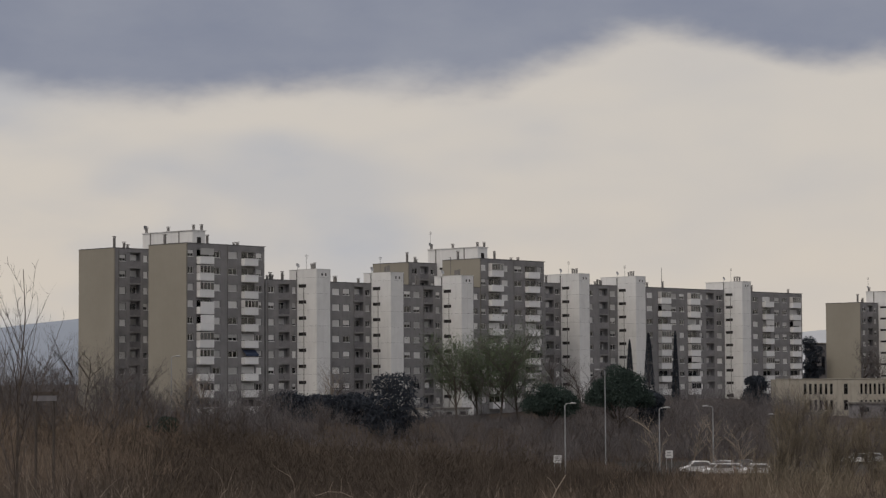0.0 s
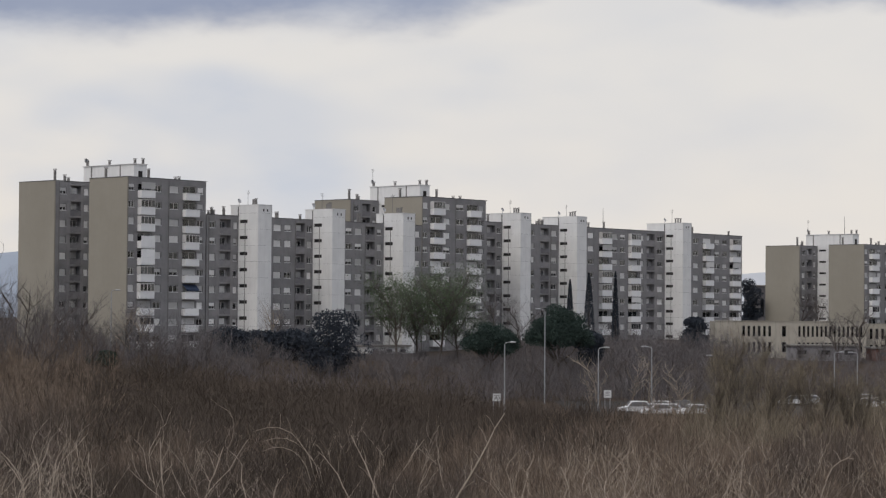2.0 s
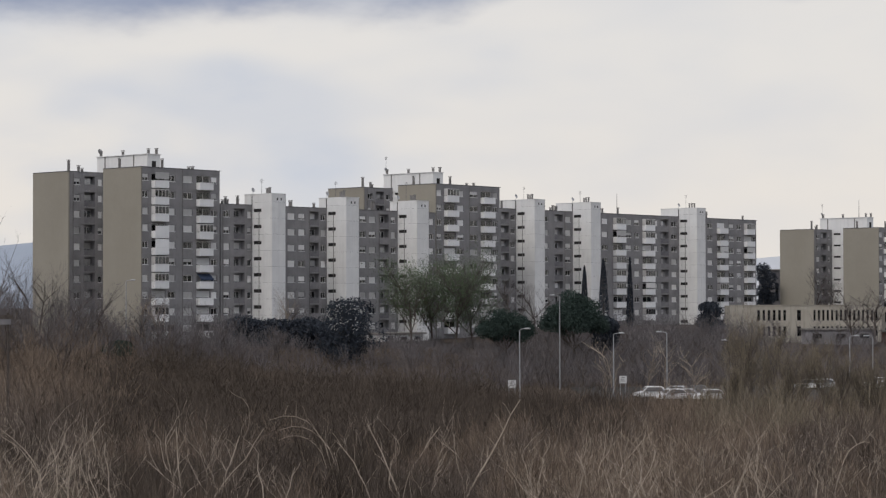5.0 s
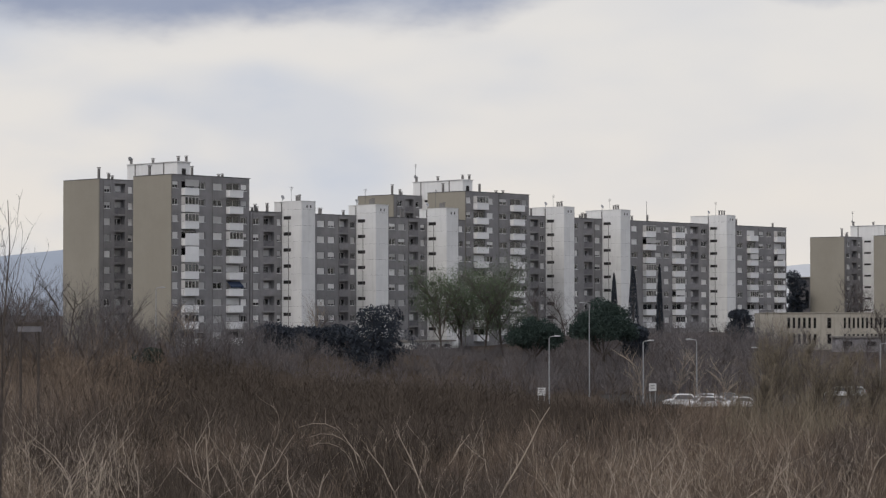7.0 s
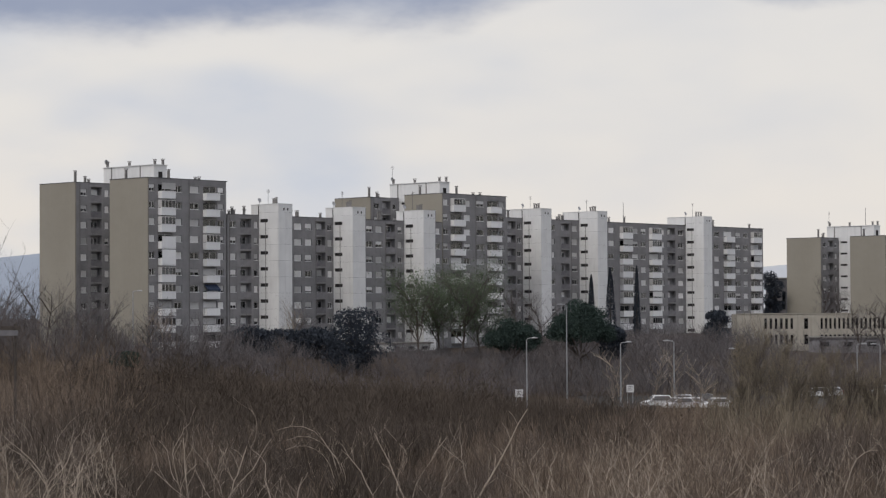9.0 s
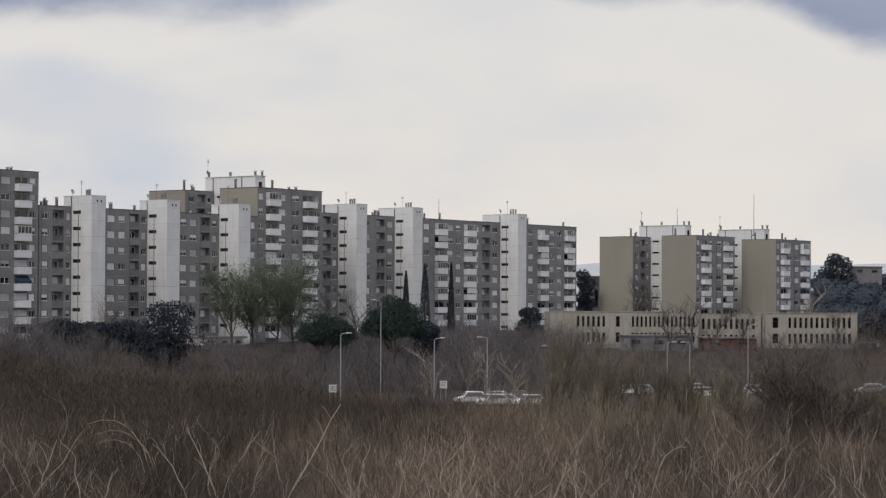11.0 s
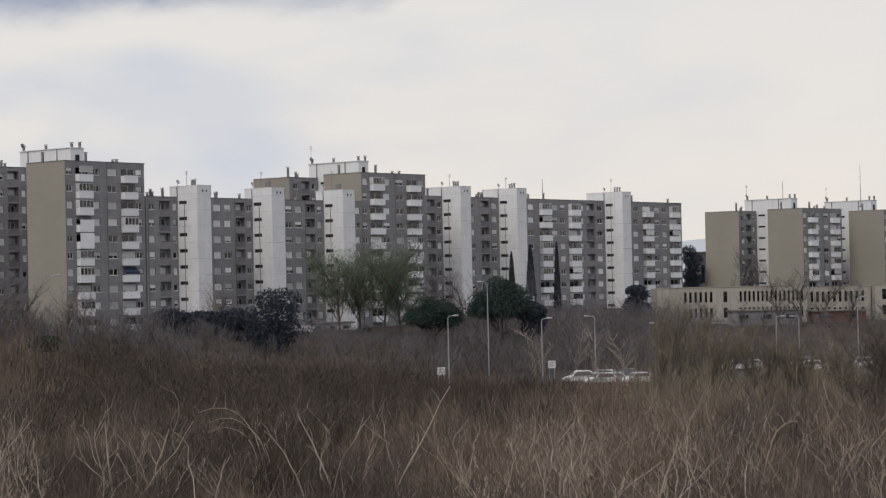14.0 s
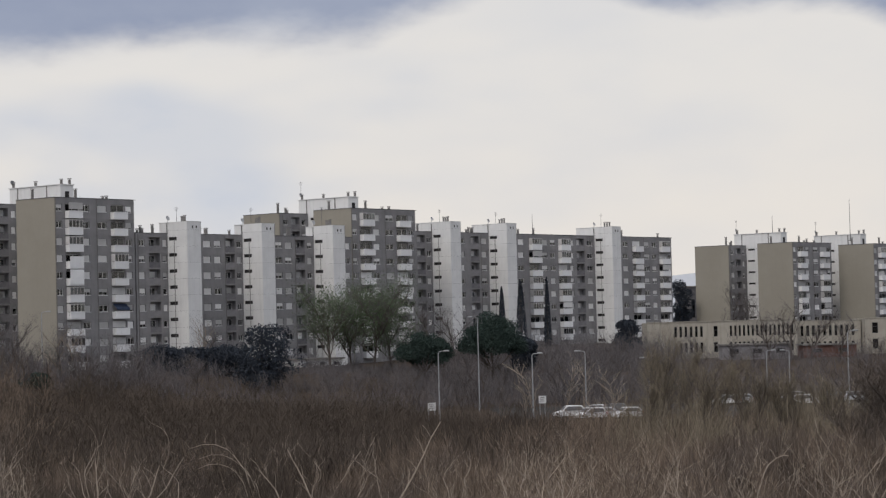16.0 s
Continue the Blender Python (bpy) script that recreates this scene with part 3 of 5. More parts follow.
# ---- school ----
def school_wing(x0, y, w, deep, z, h, label, bays, turn=-2.0):
    t = thing("school_wing", pose(x0, y, z, 0, 0, turn), label, "school building", "school wings")
    s = Shape()
    cells = []
    for lo, hi in ((h - 5.9, h - 4.0), (h - 2.9, h - 0.85)):
        for a, b, n in bays:
            for i in range(n):
                step = (b - a) / n
                cells.append((a + i * step + step * 0.24, a + i * step + step * 0.76, lo, hi))
    rows = sorted({(c[2], c[3]) for c in cells})
    low = -2.0
    for lo, hi in rows:
        s.face([(0, 0, low), (w, 0, low), (w, 0, lo), (0, 0, lo)])
        x = 0.0
        for a, b, _, _ in sorted(c for c in cells if c[2] == lo):
            s.face([(x, 0, lo), (a, 0, lo), (a, 0, hi), (x, 0, hi)])
            for p in ([(a, 0, lo), (a, 0.4, lo), (a, 0.4, hi), (a, 0, hi)], [(b, 0, lo), (b, 0, hi), (b, 0.4, hi), (b, 0.4, lo)],
                      [(a, 0, lo), (b, 0, lo), (b, 0.4, lo), (a, 0.4, lo)], [(a, 0, hi), (a, 0.4, hi), (b, 0.4, hi), (b, 0, hi)]):
                s.face(p)
            x = b
        s.face([(x, 0, lo), (w, 0, lo), (w, 0, hi), (x, 0, hi)])
        low = hi
    s.face([(0, 0, low), (w, 0, low), (w, 0, h), (0, 0, h)])
    part("wall", s, CREAM, t, "cream front wall with narrow windows")
    o = Shape().box(0, 0.3, 0.002, deep, -2, h).box(w - 0.3, w, 0.002, deep, -2, h).box(0.3, w - 0.3, deep - 0.3, deep, -2, h)
    part("wall", o, CREAM, t)
    part("roof", Shape().box(0.3, w - 0.3, 0.3, deep - 0.3, h - 0.5, h - 0.25), ROOFING, t, "flat roof")
    part("coping", Shape().box(-0.1, w + 0.1, -0.12, 0.35, h, h + 0.14), CREAM, t)
    # added dark box stands for the unlit school rooms
    part("inner_core", Shape().box(0.5, w - 0.5, 2.0, deep - 0.5, -1.5, h - 0.6), DARK, t)
    for a, b, lo, hi in cells:
        key = ("school_window", round(b - a, 2), round(hi - lo, 2))
        ww, hh = key[1], key[2]
        me = shared(key, lambda: Shape().box(0, ww, 0, 0.06, 0, 0.06).box(0, ww, 0, 0.06, hh - 0.06, hh).box(0, 0.05, 0, 0.06, 0.06, hh - 0.06).box(ww - 0.05, ww, 0, 0.06, 0.06, hh - 0.06)
                    .box(0.05, ww - 0.05, 0, 0.06, hh * 0.62, hh * 0.62 + 0.05), DARKSTEEL)
        ob = part("window", me, None, t, at=(a, 0.25, lo))
        part("pane", shared(("school_pane", ww, hh), lambda: Shape().box(0.05, ww - 0.05, 0.02, 0.04, 0.06, hh - 0.06), GLASS), None, ob)
    return t


school_wing(53.8, 430.0, 29.0, 12, 5.0, 7.3, "cream two-storey school wing with narrow windows", [(5.0, 11.0, 6), (12.5, 14.0, 1), (15.8, 28.5, 15)])
school_wing(82.9, 432.5, 13.0, 10, 5.0, 6.9, "recessed cream school link behind bare trees", [(1.0, 12.0, 10)])
school_wing(96.0, 428.5, 18.0, 12, 5.0, 7.2, "cream school wing with tall slot windows", [(0.8, 3.0, 1), (4.2, 17.0, 12)])


def small_house(x, y, z, w, d, h, wallmat, label, turn=0.0):
    t = thing("house", pose(x, y, z, 0, 0, turn), label, "house", "far houses")
    part("wall", Shape().box(-w / 2, w / 2, 0, d, -3, h), wallmat, t)
    part("roof", Shape().box(-w / 2 - 0.3, w / 2 + 0.3, -0.3, d + 0.3, h, h + 0.3), ROOFING, t, "flat roof")
    n = max(2, int(w / 3.5))
    for i in range(n):
        a = -w / 2 + w * (i + 0.3) / n
        ob = part("window", Shape().box(a, a + w / n * 0.4, -0.06, -0.002, h * 0.4, h * 0.75), DARKSTEEL, t)
        part("pane", Shape().box(a + 0.1, a + w / n * 0.4 - 0.1, -0.08, -0.062, h * 0.4 + 0.1, h * 0.75 - 0.1), GLASS, ob)


# low buildings by the school car park and beside the row
small_house(86.0, 414.0, 5.2, 10, 6, 2.2, REDBRICK, "low red-brown annexe beside the school")
small_house(72.0, 412.0, 5.2, 13, 5, 2.6, RAIL, "low grey shed before the school")
small_house(-8.5, 402.0, 5.6, 11, 4, 1.7, WHITE, "low white entrance hall at the foot of the row", 48.7)
small_house(81.5, 566.0, 8.0, 5, 6, 13.0, RAIL, "small grey building behind the row")
small_house(117.0, 432.0, 5.0, 5, 4, 1.6, SIGNWHITE, "low white hut beside the school")


# ---- distance ----
def hill(name, label, points, dist, depth, mat, wiggle, seed):
    """A far ridge as an arched sheet: points are (x, crest height) at that distance, fitted to the camera's view."""
    s, n, rows = Shape(), 90, 7
    xs = np.linspace(points[0][0], points[-1][0], n)
    hs = np.interp(xs, [p[0] for p in points], [p[1] for p in points])
    for j in range(rows):
        f = j / (rows - 1)
        for i in range(n):
            c = math.sin(math.pi * min(1.0, f * 1.0)) if j not in (0, rows - 1) else 0.0
            h = hs[i] + wiggle * noise.fractal((xs[i] * 0.008 * 650 / dist * 2, seed, f), 1.0, 2.0, 4)
            s.v.append((float(xs[i]), dist + depth * (f - 0.5), max(-5.0, float(h) * c)))
    for j in range(rows - 1):
        for i in range(n - 1):
            s.f.append((j * n + i, j * n + i + 1, (j + 1) * n + i + 1, (j + 1) * n + i))
            s.m.append(0)
    ob = part(name, s, mat)
    for p in ob.data.polygons:
        p.use_smooth = True
    tagged(ob, label, "hill", kind="structure")
    return ob


hill("backdrop_hill_west", "hazy blue mountain behind the towers", [(-1500, 30), (-1000, 48), (-780, 56), (-580, 72), (-470, 86), (-300, 84), (0, 50), (200, 30)], 2500, 700, HAZEBLUEHILL, 6, 1.0)
hill("backdrop_hill_mid", "pale hazy mountain on the horizon", [(200, 40), (420, 78), (560, 88), (700, 80), (820, 84), (1000, 92), (1120, 74), (1240, 72), (1400, 88), (1600, 70), (2100, 40)], 3600, 700, HAZEPALEHILL, 5, 5.0)
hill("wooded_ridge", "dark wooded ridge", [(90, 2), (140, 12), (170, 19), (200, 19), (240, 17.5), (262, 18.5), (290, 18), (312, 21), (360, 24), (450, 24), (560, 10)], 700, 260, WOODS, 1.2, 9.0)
small_house(177.5, 655.0, 23.0, 9, 6, 2.6, RAIL, "pale grey house on the wooded ridge")
small_house(247.0, 655.0, 25.0, 28, 8, 4.2, CHIMNEY, "low grey-brown house on the wooded ridge")


# ---- plants ----
class Leaves:
    """Many small leaf clumps or twigs in one mesh, built with arrays."""

    def __init__(self, seed):
        self.r = np.random.default_rng(seed)
        self.v, self.n = [], 0
        self.f = []

    def cards(self, centres, size, flat=0.0):
        """Bent triangles, randomly turned, two to a clump."""
        c = np.asarray(centres, float)
        k = len(c)
        a, b = self.r.normal(size=(k, 3)), self.r.normal(size=(k, 3))
        a[:, 2] *= 1 - flat
        b[:, 2] *= 1 - flat
        a /= np.linalg.norm(a, axis=1)[:, None]
        b /= np.linalg.norm(b, axis=1)[:, None]
        sz = (size * self.r.uniform(0.5, 1.3, k))[:, None]
        quad = np.stack([c - a * sz, c + b * sz * 0.6, c + a * sz, c - b * sz * 0.5], 1).reshape(-1, 3)
        self.add(quad, 4)

    def add(self, verts, per):
        k = len(verts) // per
        self.v.append(verts)
        self.f.append((np.arange(k * per) + self.n).reshape(k, per))
        self.n += len(verts)

    def stems(self, base, tip, width, bow=0.1):
        """Thin tapered stems from base to tip, with a bow."""
        base, tip = np.asarray(base, float), np.asarray(tip, float)
        k = len(base)
        ln = np.linalg.norm(tip - base, axis=1)[:, None]
        mid = (base + tip) / 2 + self.r.normal(size=(k, 3)) * ln * bow
        ang = self.r.uniform(0, 6.283, k)
        side = np.stack([np.cos(ang), np.sin(ang) * 0.5, np.zeros(k)], 1)
        w = np.broadcast_to(np.asarray(width, float), (k,))[:, None]
        self.add(np.stack([base - side * w, base + side * w, mid + side * w * 0.75, mid - side * w * 0.75], 1).reshape(-1, 3), 4)
        self.add(np.stack([mid - side * w * 0.75, mid + side * w * 0.75, tip + side * w * 0.2, tip - side * w * 0.2], 1).reshape(-1, 3), 4)

    def twigs(self, base, tip, width):
        """Short straight twigs, one tapered strip each."""
        k = len(base)
        ang = self.r.uniform(0, 6.283, k)
        side = np.stack([np.cos(ang), np.sin(ang) * 0.5, np.zeros(k)], 1) * np.asarray(width)[:, None]
        self.add(np.stack([base - side, base + side, tip + side * 0.3, tip - side * 0.3], 1).reshape(-1, 3), 4)

    def mesh(self, name, mat):
        v = np.concatenate(self.v).astype(np.float32)
        f = np.concatenate(self.f).astype(np.int32)
        me = bpy.data.meshes.new(name)
        me.vertices.add(len(v))
        me.vertices.foreach_set("co", v.ravel())
        me.loops.add(f.size)
        me.loops.foreach_set("vertex_index", f.ravel())
        me.polygons.add(len(f))
        me.polygons.foreach_set("loop_start", np.arange(len(f), dtype=np.int32) * 4)
        me.polygons.foreach_set("loop_total", np.full(len(f), 4, np.int32))
        me.update(calc_edges=True)
        me.materials.append(mat)
        return me


def limbs(r, h, trunk, spread, levels=4, start=0.25, upright=0.5):
    """Branch skeleton of a bare tree: trunk tubes and thin twig ends."""
    s, ends = Shape(), []

    def grow(p, d, length, rad, level):
        pts, radii = [tuple(p)], [rad]
        n = 3
        for i in range(n):
            d = (d + Vector((r.gauss(0, 0.12), r.gauss(0, 0.12), r.gauss(0.03, 0.06)))).normalized()
            p = p + d * length / n
            pts.append(tuple(p))
            radii.append(rad * (1 - 0.45 * (i + 1) / n))
            if level < levels and (level > 0 or (i + 1) / n >= start):
                for _ in range(2 if level else 3):
                    a = r.uniform(0, 6.283)
                    out = Vector((math.cos(a), math.sin(a), upright)).normalized()
                    nd = (d * (1 - spread) + out * spread).normalized()
                    if level + 1 >= levels:
                        ends.append((tuple(p), tuple(p + nd * length * r.uniform(0.4, 0.75)), rad * 0.35))
                    else:
                        grow(p.copy(), nd, length * r.uniform(0.45, 0.7), rad * 0.5, level + 1)
        s.tube(pts, radii, 5 if level < 2 else 3)
        ends.append((pts[-1], tuple(Vector(pts[-1]) + d * length * 0.35), rad * 0.4))
    grow(Vector((0, 0, -0.4)), Vector((r.gauss(0, 0.05), r.gauss(0, 0.05), 1)), h * 0.55, trunk, 0)
    return s, ends


def bare_tree(x, y, h, label, seed, trunk=0.16, spread=0.55, mat=BARK, twigmat=TWIG, levels=4, upright=0.6, leaves=None, n_leaf=0, leaf=0.2, group="bare trees", name="bare_tree", dense=2):
    r = random.Random(seed)
    t = thing(name, pose(x, y, land(x, y), 0, 0, r.uniform(0, 360)), label, "tree", group)
    s, ends = limbs(r, h, trunk, spread, levels, 0.3, upright)
    part("trunk", s, mat, t, "bare trunk and limbs")
    lv = Leaves(seed)
    b, e = np.array([q[0] for q in ends]), np.array([q[1] for q in ends])
    w = np.maximum([q[2] for q in ends], 0.012)
    lv.stems(b, e, w, 0.08)
    for _ in range(dense):
        f = lv.r.uniform(0.2, 0.95, (len(b), 1))
        st = b + (e - b) * f
        d = lv.r.normal(size=b.shape) * 0.5 + (e - b) / np.maximum(np.linalg.norm(e - b, axis=1), 0.01)[:, None] * 0.7 + (0, 0, 0.25)
        lv.twigs(st, st + d * lv.r.uniform(0.25, 0.8, (len(b), 1)) * h / 12, w * 0.8)
    part("crown", lv.mesh("crown", twigmat), None, t, "crown of fine bare twigs")
    if leaves:
        lf = Leaves(seed + 50)
        pick = lf.r.integers(0, len(e), n_leaf)
        pts = b[pick] + (e[pick] - b[pick]) * lf.r.uniform(0.1, 1.15, (n_leaf, 1)) + lf.r.normal(size=(n_leaf, 3)) * (0.065 * h)
        lf.cards(pts, leaf)
        part("foliage", lf.mesh("foliage", leaves), None, t, "sparse young leaves")
    return t


def evergreen(x, y, top, radius, label, seed, mat=EVERGREEN, squash=0.75, trunk=0.3, clear=0.06, n=9000, leaf=0.24, group="evergreen trees", name="evergreen_tree", lobes=30):
    """A broad crown made of lobes of small leaf clumps, with gaps, on a forked trunk. top: height of its crown above the plain."""
    r = random.Random(seed)
    g = land(x, y)
    h = top - g
    t = thing(name, pose(x, y, g), label, "tree", group)
    s = Shape()
    crown_h = min(h * (1 - clear), radius * 2 * squash)
    cz = h - crown_h / 2
    lv = Leaves(seed)
    s.tube([(0, 0, -0.5), (r.gauss(0, 0.15), r.gauss(0, 0.15), cz * 0.5), (0, 0, cz)], (trunk, trunk * 0.75, trunk * 0.4), 7)
    for i in range(lobes):
        a, e = r.uniform(0, 6.283), r.uniform(-1.0, 1.0)
        k = r.uniform(0.25, 0.78)
        c = Vector((math.cos(a) * radius * k * math.cos(e * 1.2), math.sin(a) * radius * k * math.cos(e * 1.2), cz + math.sin(e * 1.4) * crown_h * 0.36))
        lr = radius * r.uniform(0.36, 0.54)
        s.tube([(0, 0, cz * r.uniform(0.5, 0.8)), tuple(c * 0.6 + Vector((0, 0, cz * 0.35))), tuple(c)], (trunk * 0.35, trunk * 0.22, 0.03), 4)
        k = n // lobes
        d = lv.r.normal(size=(k, 3))
        d /= np.linalg.norm(d, axis=1)[:, None]
        d *= lv.r.uniform(0.35, 1.0, (k, 1)) ** 0.5 * lr
        d[:, 2] *= 0.75
        lv.cards(np.array(c) + d, leaf)
    part("trunk", s, BARK, t, "brown trunk and limbs")
    part("crown", lv.mesh("crown", mat), None, t, "dense dark crown")
    return t


def cypress(x, y, top, radius, seed):
    g = land(x, y)
    h = top - g
    t = thing("cypress_tree", pose(x, y, g), "narrow dark green cypress", "tree", "cypresses")
    part("trunk", Shape().tube([(0, 0, -0.4), (0, 0, h * 0.5), (0, 0, h * 0.93)], (0.18, 0.12, 0.03), 6), BARK, t)
    lv = Leaves(seed)
    k = 7000
    f = lv.r.uniform(0.02, 1, k)
    rad = radius * np.minimum(1, f * 7) * (1 - f) ** 0.6 * (0.8 + 0.35 * lv.r.uniform(size=k)) * lv.r.uniform(0.5, 1, k) ** 0.4
    a = lv.r.uniform(0, 6.283, k)
    lv.cards(np.stack([np.cos(a) * rad, np.sin(a) * rad, f * h], 1), 0.13)
    part("crown", lv.mesh("crown", EVERGREEN), None, t)


def umbrella_pine(bearing, dist, top, radius, deep, label, seed):
    """A stone pine: a domed crown, flat below and drawn in to a forked trunk."""
    r = random.Random(seed)
    x, y = along(bearing, dist)
    g = land(x, y)
    h = top - g
    t = thing("umbrella_pine", pose(x, y, g), label, "tree", "umbrella pines")
    s, lv = Shape(), Leaves(seed)
    fork = max(0.8, h - deep * 1.15)
    s.tube([(0, 0, -0.5), (0.15, 0, fork * 0.6), (0, 0, fork)], (0.34, 0.28, 0.24), 8)
    for i in range(120):
        a, k = r.uniform(0, 6.283), math.sqrt(r.uniform(0, 1))
        roof = h - 1.2 - (deep - 2.4) * 0.8 * k ** 2.4
        floor_z = h - deep + (deep * 0.22) * k
        f = r.uniform(0, 1) ** 0.6
        c = Vector((math.cos(a) * radius * k * 0.86, math.sin(a) * radius * k * 0.86, max(floor_z, roof) * f + floor_z * (1 - f)))
        if i % 8 == 0:
            s.tube([(0, 0, fork - 0.2), tuple(c * 0.5 + Vector((0, 0, fork * 0.35))), tuple(c)], (0.14, 0.09, 0.03), 4)
        n = 230
        d = lv.r.normal(size=(n, 3))
        d /= np.linalg.norm(d, axis=1)[:, None]
        d *= lv.r.uniform(0.2, 1.0, (n, 1)) ** 0.5 * radius * r.uniform(0.22, 0.34)
        d[:, 2] *= 0.75
        lv.cards(np.array(c) + d, 0.18)
    part("trunk", s, BARK, t, "brown forked trunk and limbs")
    part("crown", lv.mesh("crown", PINE), None, t, "dense dark green crown")


umbrella_pine(0.0243, 366, 12.7, 4.7, 6.4, "low dark green umbrella pine before the flats", 22)
umbrella_pine(0.0550, 372, 15.7, 5.6, 9.0, "broad dark green umbrella pine before the flats", 23)


def cypress_line():
    for bearing, dist, top, rad, seed in ((0.0599, 440, 20.3, 1.0, 11), (0.0684, 438, 21.6, 1.35, 12), (0.0803, 442, 22.0, 0.85, 13)):
        x, y = along(bearing, dist)
        cypress(x, y, top, rad, seed)


cypress_line()
for bearing, dist, top, rad, mat, label, seed, sq in (
        (-0.0480, 350, 13.3, 5.8, EVERGREEN, "round dark evergreen oak before the flats", 21, 0.9), 
        (0.0690, 380, 10.4, 3.0, EVERGREEN, "dark evergreen beside the umbrella pine", 24, 0.9),
        (0.1165, 428, 13.4, 2.9, EVERGREEN, "small dark conifer by the school", 25, 1.2), (-0.0930, 364, 10.0, 4.4, EVERGREEN, "dark blue-green shrub at the bank", 26, 0.6),
        (-0.0790, 366, 9.6, 4.0, EVERGREEN, "dark blue-green shrub at the bank", 27, 0.6), (-0.0630, 364, 10.2, 3.8, EVERGREEN, "dark blue-green shrub at the bank", 35, 0.6), (-0.1500, 330, 6.9, 2.6, PINE, "low dark green bush in the thicket", 28, 0.6),
        (0.1405, 548, 23.6, 3.4, EVERGREEN, "dark tree behind the end block", 29, 2.2), (0.3400, 385, 10.5, 5.4, EVERGREEN, "dark round tree by the car park", 30, 0.9),
        (0.3750, 390, 11.0, 6.0, EVERGREEN, "dark round tree by the car park", 31, 0.9), (0.3100, 430, 14.0, 5.5, EVERGREEN, "dark round tree below the wood", 32, 0.9), (0.2800, 440, 13.0, 5.0, EVERGREEN, "dark round tree below the wood", 33, 0.9)):
    x, y = along(bearing, dist)
    evergreen(x, y, top, rad, label, seed, mat, sq)
for bearing, dist, h, seed in ((-0.0175, 384, 14.6, 41), (-0.0085, 388, 13.0, 45), (0.0015, 384, 16.4, 42), (0.0105, 386, 15.0, 43)):
    x, y = along(bearing, dist)
    bare_tree(x, y, h, "tall tree in first pale green leaf", seed, 0.22, 0.62, BARK, TWIG, 4, 0.5, SPRING, 9000, 0.135, "trees in young leaf", "budding_tree")
ROW_TREES = ((-0.0759, 372, 9.5, 51, 0.14, PALEBARK), (-0.0690, 368, 8.0, 52, 0.12, BARK), (0.0290, 420, 13.0, 53, 0.16, BARK), (0.0390, 424, 12.0, 54, 0.16, BARK), (-0.1380, 345, 10.5, 55, 0.12, PALEBARK),
        (-0.1300, 350, 9.5, 56, 0.12, PALEBARK), (-0.1000, 345, 6.5, 57, 0.10, BARK), (-0.1850, 350, 14.0, 69, 0.15, BARK), (-0.1980, 350, 15.0, 70, 0.15, BARK), (-0.2100, 345, 14.0, 71, 0.15, BARK),
        (-0.2230, 340, 13.0, 72, 0.15, BARK), (-0.1700, 345, 11.0, 73, 0.14, BARK), (0.0500, 340, 8.0, 76, 0.1, BARK), (0.0180, 345, 7.0, 77, 0.1, BARK))
EAST_TREES = ((0.1800, 405, 10.0, 58, 0.17, BARK), (0.1900, 410, 12.0, 59, 0.2, BARK), (0.1990, 408, 10.0, 60, 0.16, BARK), (0.2120, 400, 9.0, 61, 0.14, BARK), (0.1620, 520, 13.0, 62, 0.16, BARK),
        (0.1700, 520, 12.0, 63, 0.16, BARK), (0.2450, 520, 13.0, 64, 0.16, PALEBARK), (0.0880, 330, 8.5, 65, 0.09, PALEBARK), (0.0960, 335, 9.0, 66, 0.09, PALEBARK), (0.1110, 325, 7.5, 67, 0.09, PALEBARK),
        (0.0720, 338, 9.0, 68, 0.10, PALEBARK), (0.2560, 420, 9.0, 74, 0.13, BARK), (0.2750, 415, 8.0, 75, 0.13, BARK), (0.1270, 380, 8.0, 78, 0.1, BARK), (0.2950, 400, 9.0, 79, 0.12, BARK),
        (0.3150, 405, 9.0, 80, 0.12, BARK))
for bearing, dist, h, seed, tr, bark in ROW_TREES + EAST_TREES:
    x, y = along(bearing, dist)
    bare_tree(x, y, h, "leafless grey tree with fine twigs" if bark is BARK else "leafless pale-stemmed tree with fine twigs", seed, tr, 0.62, bark, TWIG, 3, 0.4, dense=4)
lot = random.Random(31)
for i in range(60):
    if i < 16:
        x, y = along(lot.uniform(-0.24, -0.125), lot.uniform(325, 352))
        h = lot.uniform(6.0, 9.5)
    elif i < 40:
        x, y = along(lot.uniform(-0.125, 0.115), lot.uniform(322, 352))
        h = lot.uniform(4.0, 6.5)
    else:
        x, y = along(lot.uniform(0.115, 0.40), lot.uniform(348, 405))
        h = lot.uniform(4.5, 7.5)
    bare_tree(x, y, h, "leafless grey-brown tree in the thicket", 700 + i, 0.08, 0.6, BARK, TWIG, 3, 0.5, group="thicket trees", dense=2)
for i in range(22):
    x, y = along(lot.uniform(0.055, 0.37), lot.uniform(280, 345))
    bare_tree(x, y, lot.uniform(3.6, 6.0), "young leafless tree beside the car park", 600 + i, 0.06, 0.5, PALEBARK, TWIG, 3, 0.7, group="car park trees", dense=2)
for i in range(15):
    x, y = along(lot.uniform(-0.245, -0.150), lot.uniform(296, 345))
    bare_tree(x, y, lot.uniform(7.5, 10.5), "tall leafless grey tree at the west end", 800 + i, 0.12, 0.6, BARK, TWIG, 3, 0.5, group="west end trees", dense=4)
for i in range(22):
    x, y = along(lot.uniform(0.025, 0.125), lot.uniform(335, 405))
    bare_tree(x, y, lot.uniform(5.0, 8.0), "leafless grey tree below the flats", 830 + i, 0.10, 0.6, BARK, TWIG, 3, 0.5, group="slope trees", dense=4)
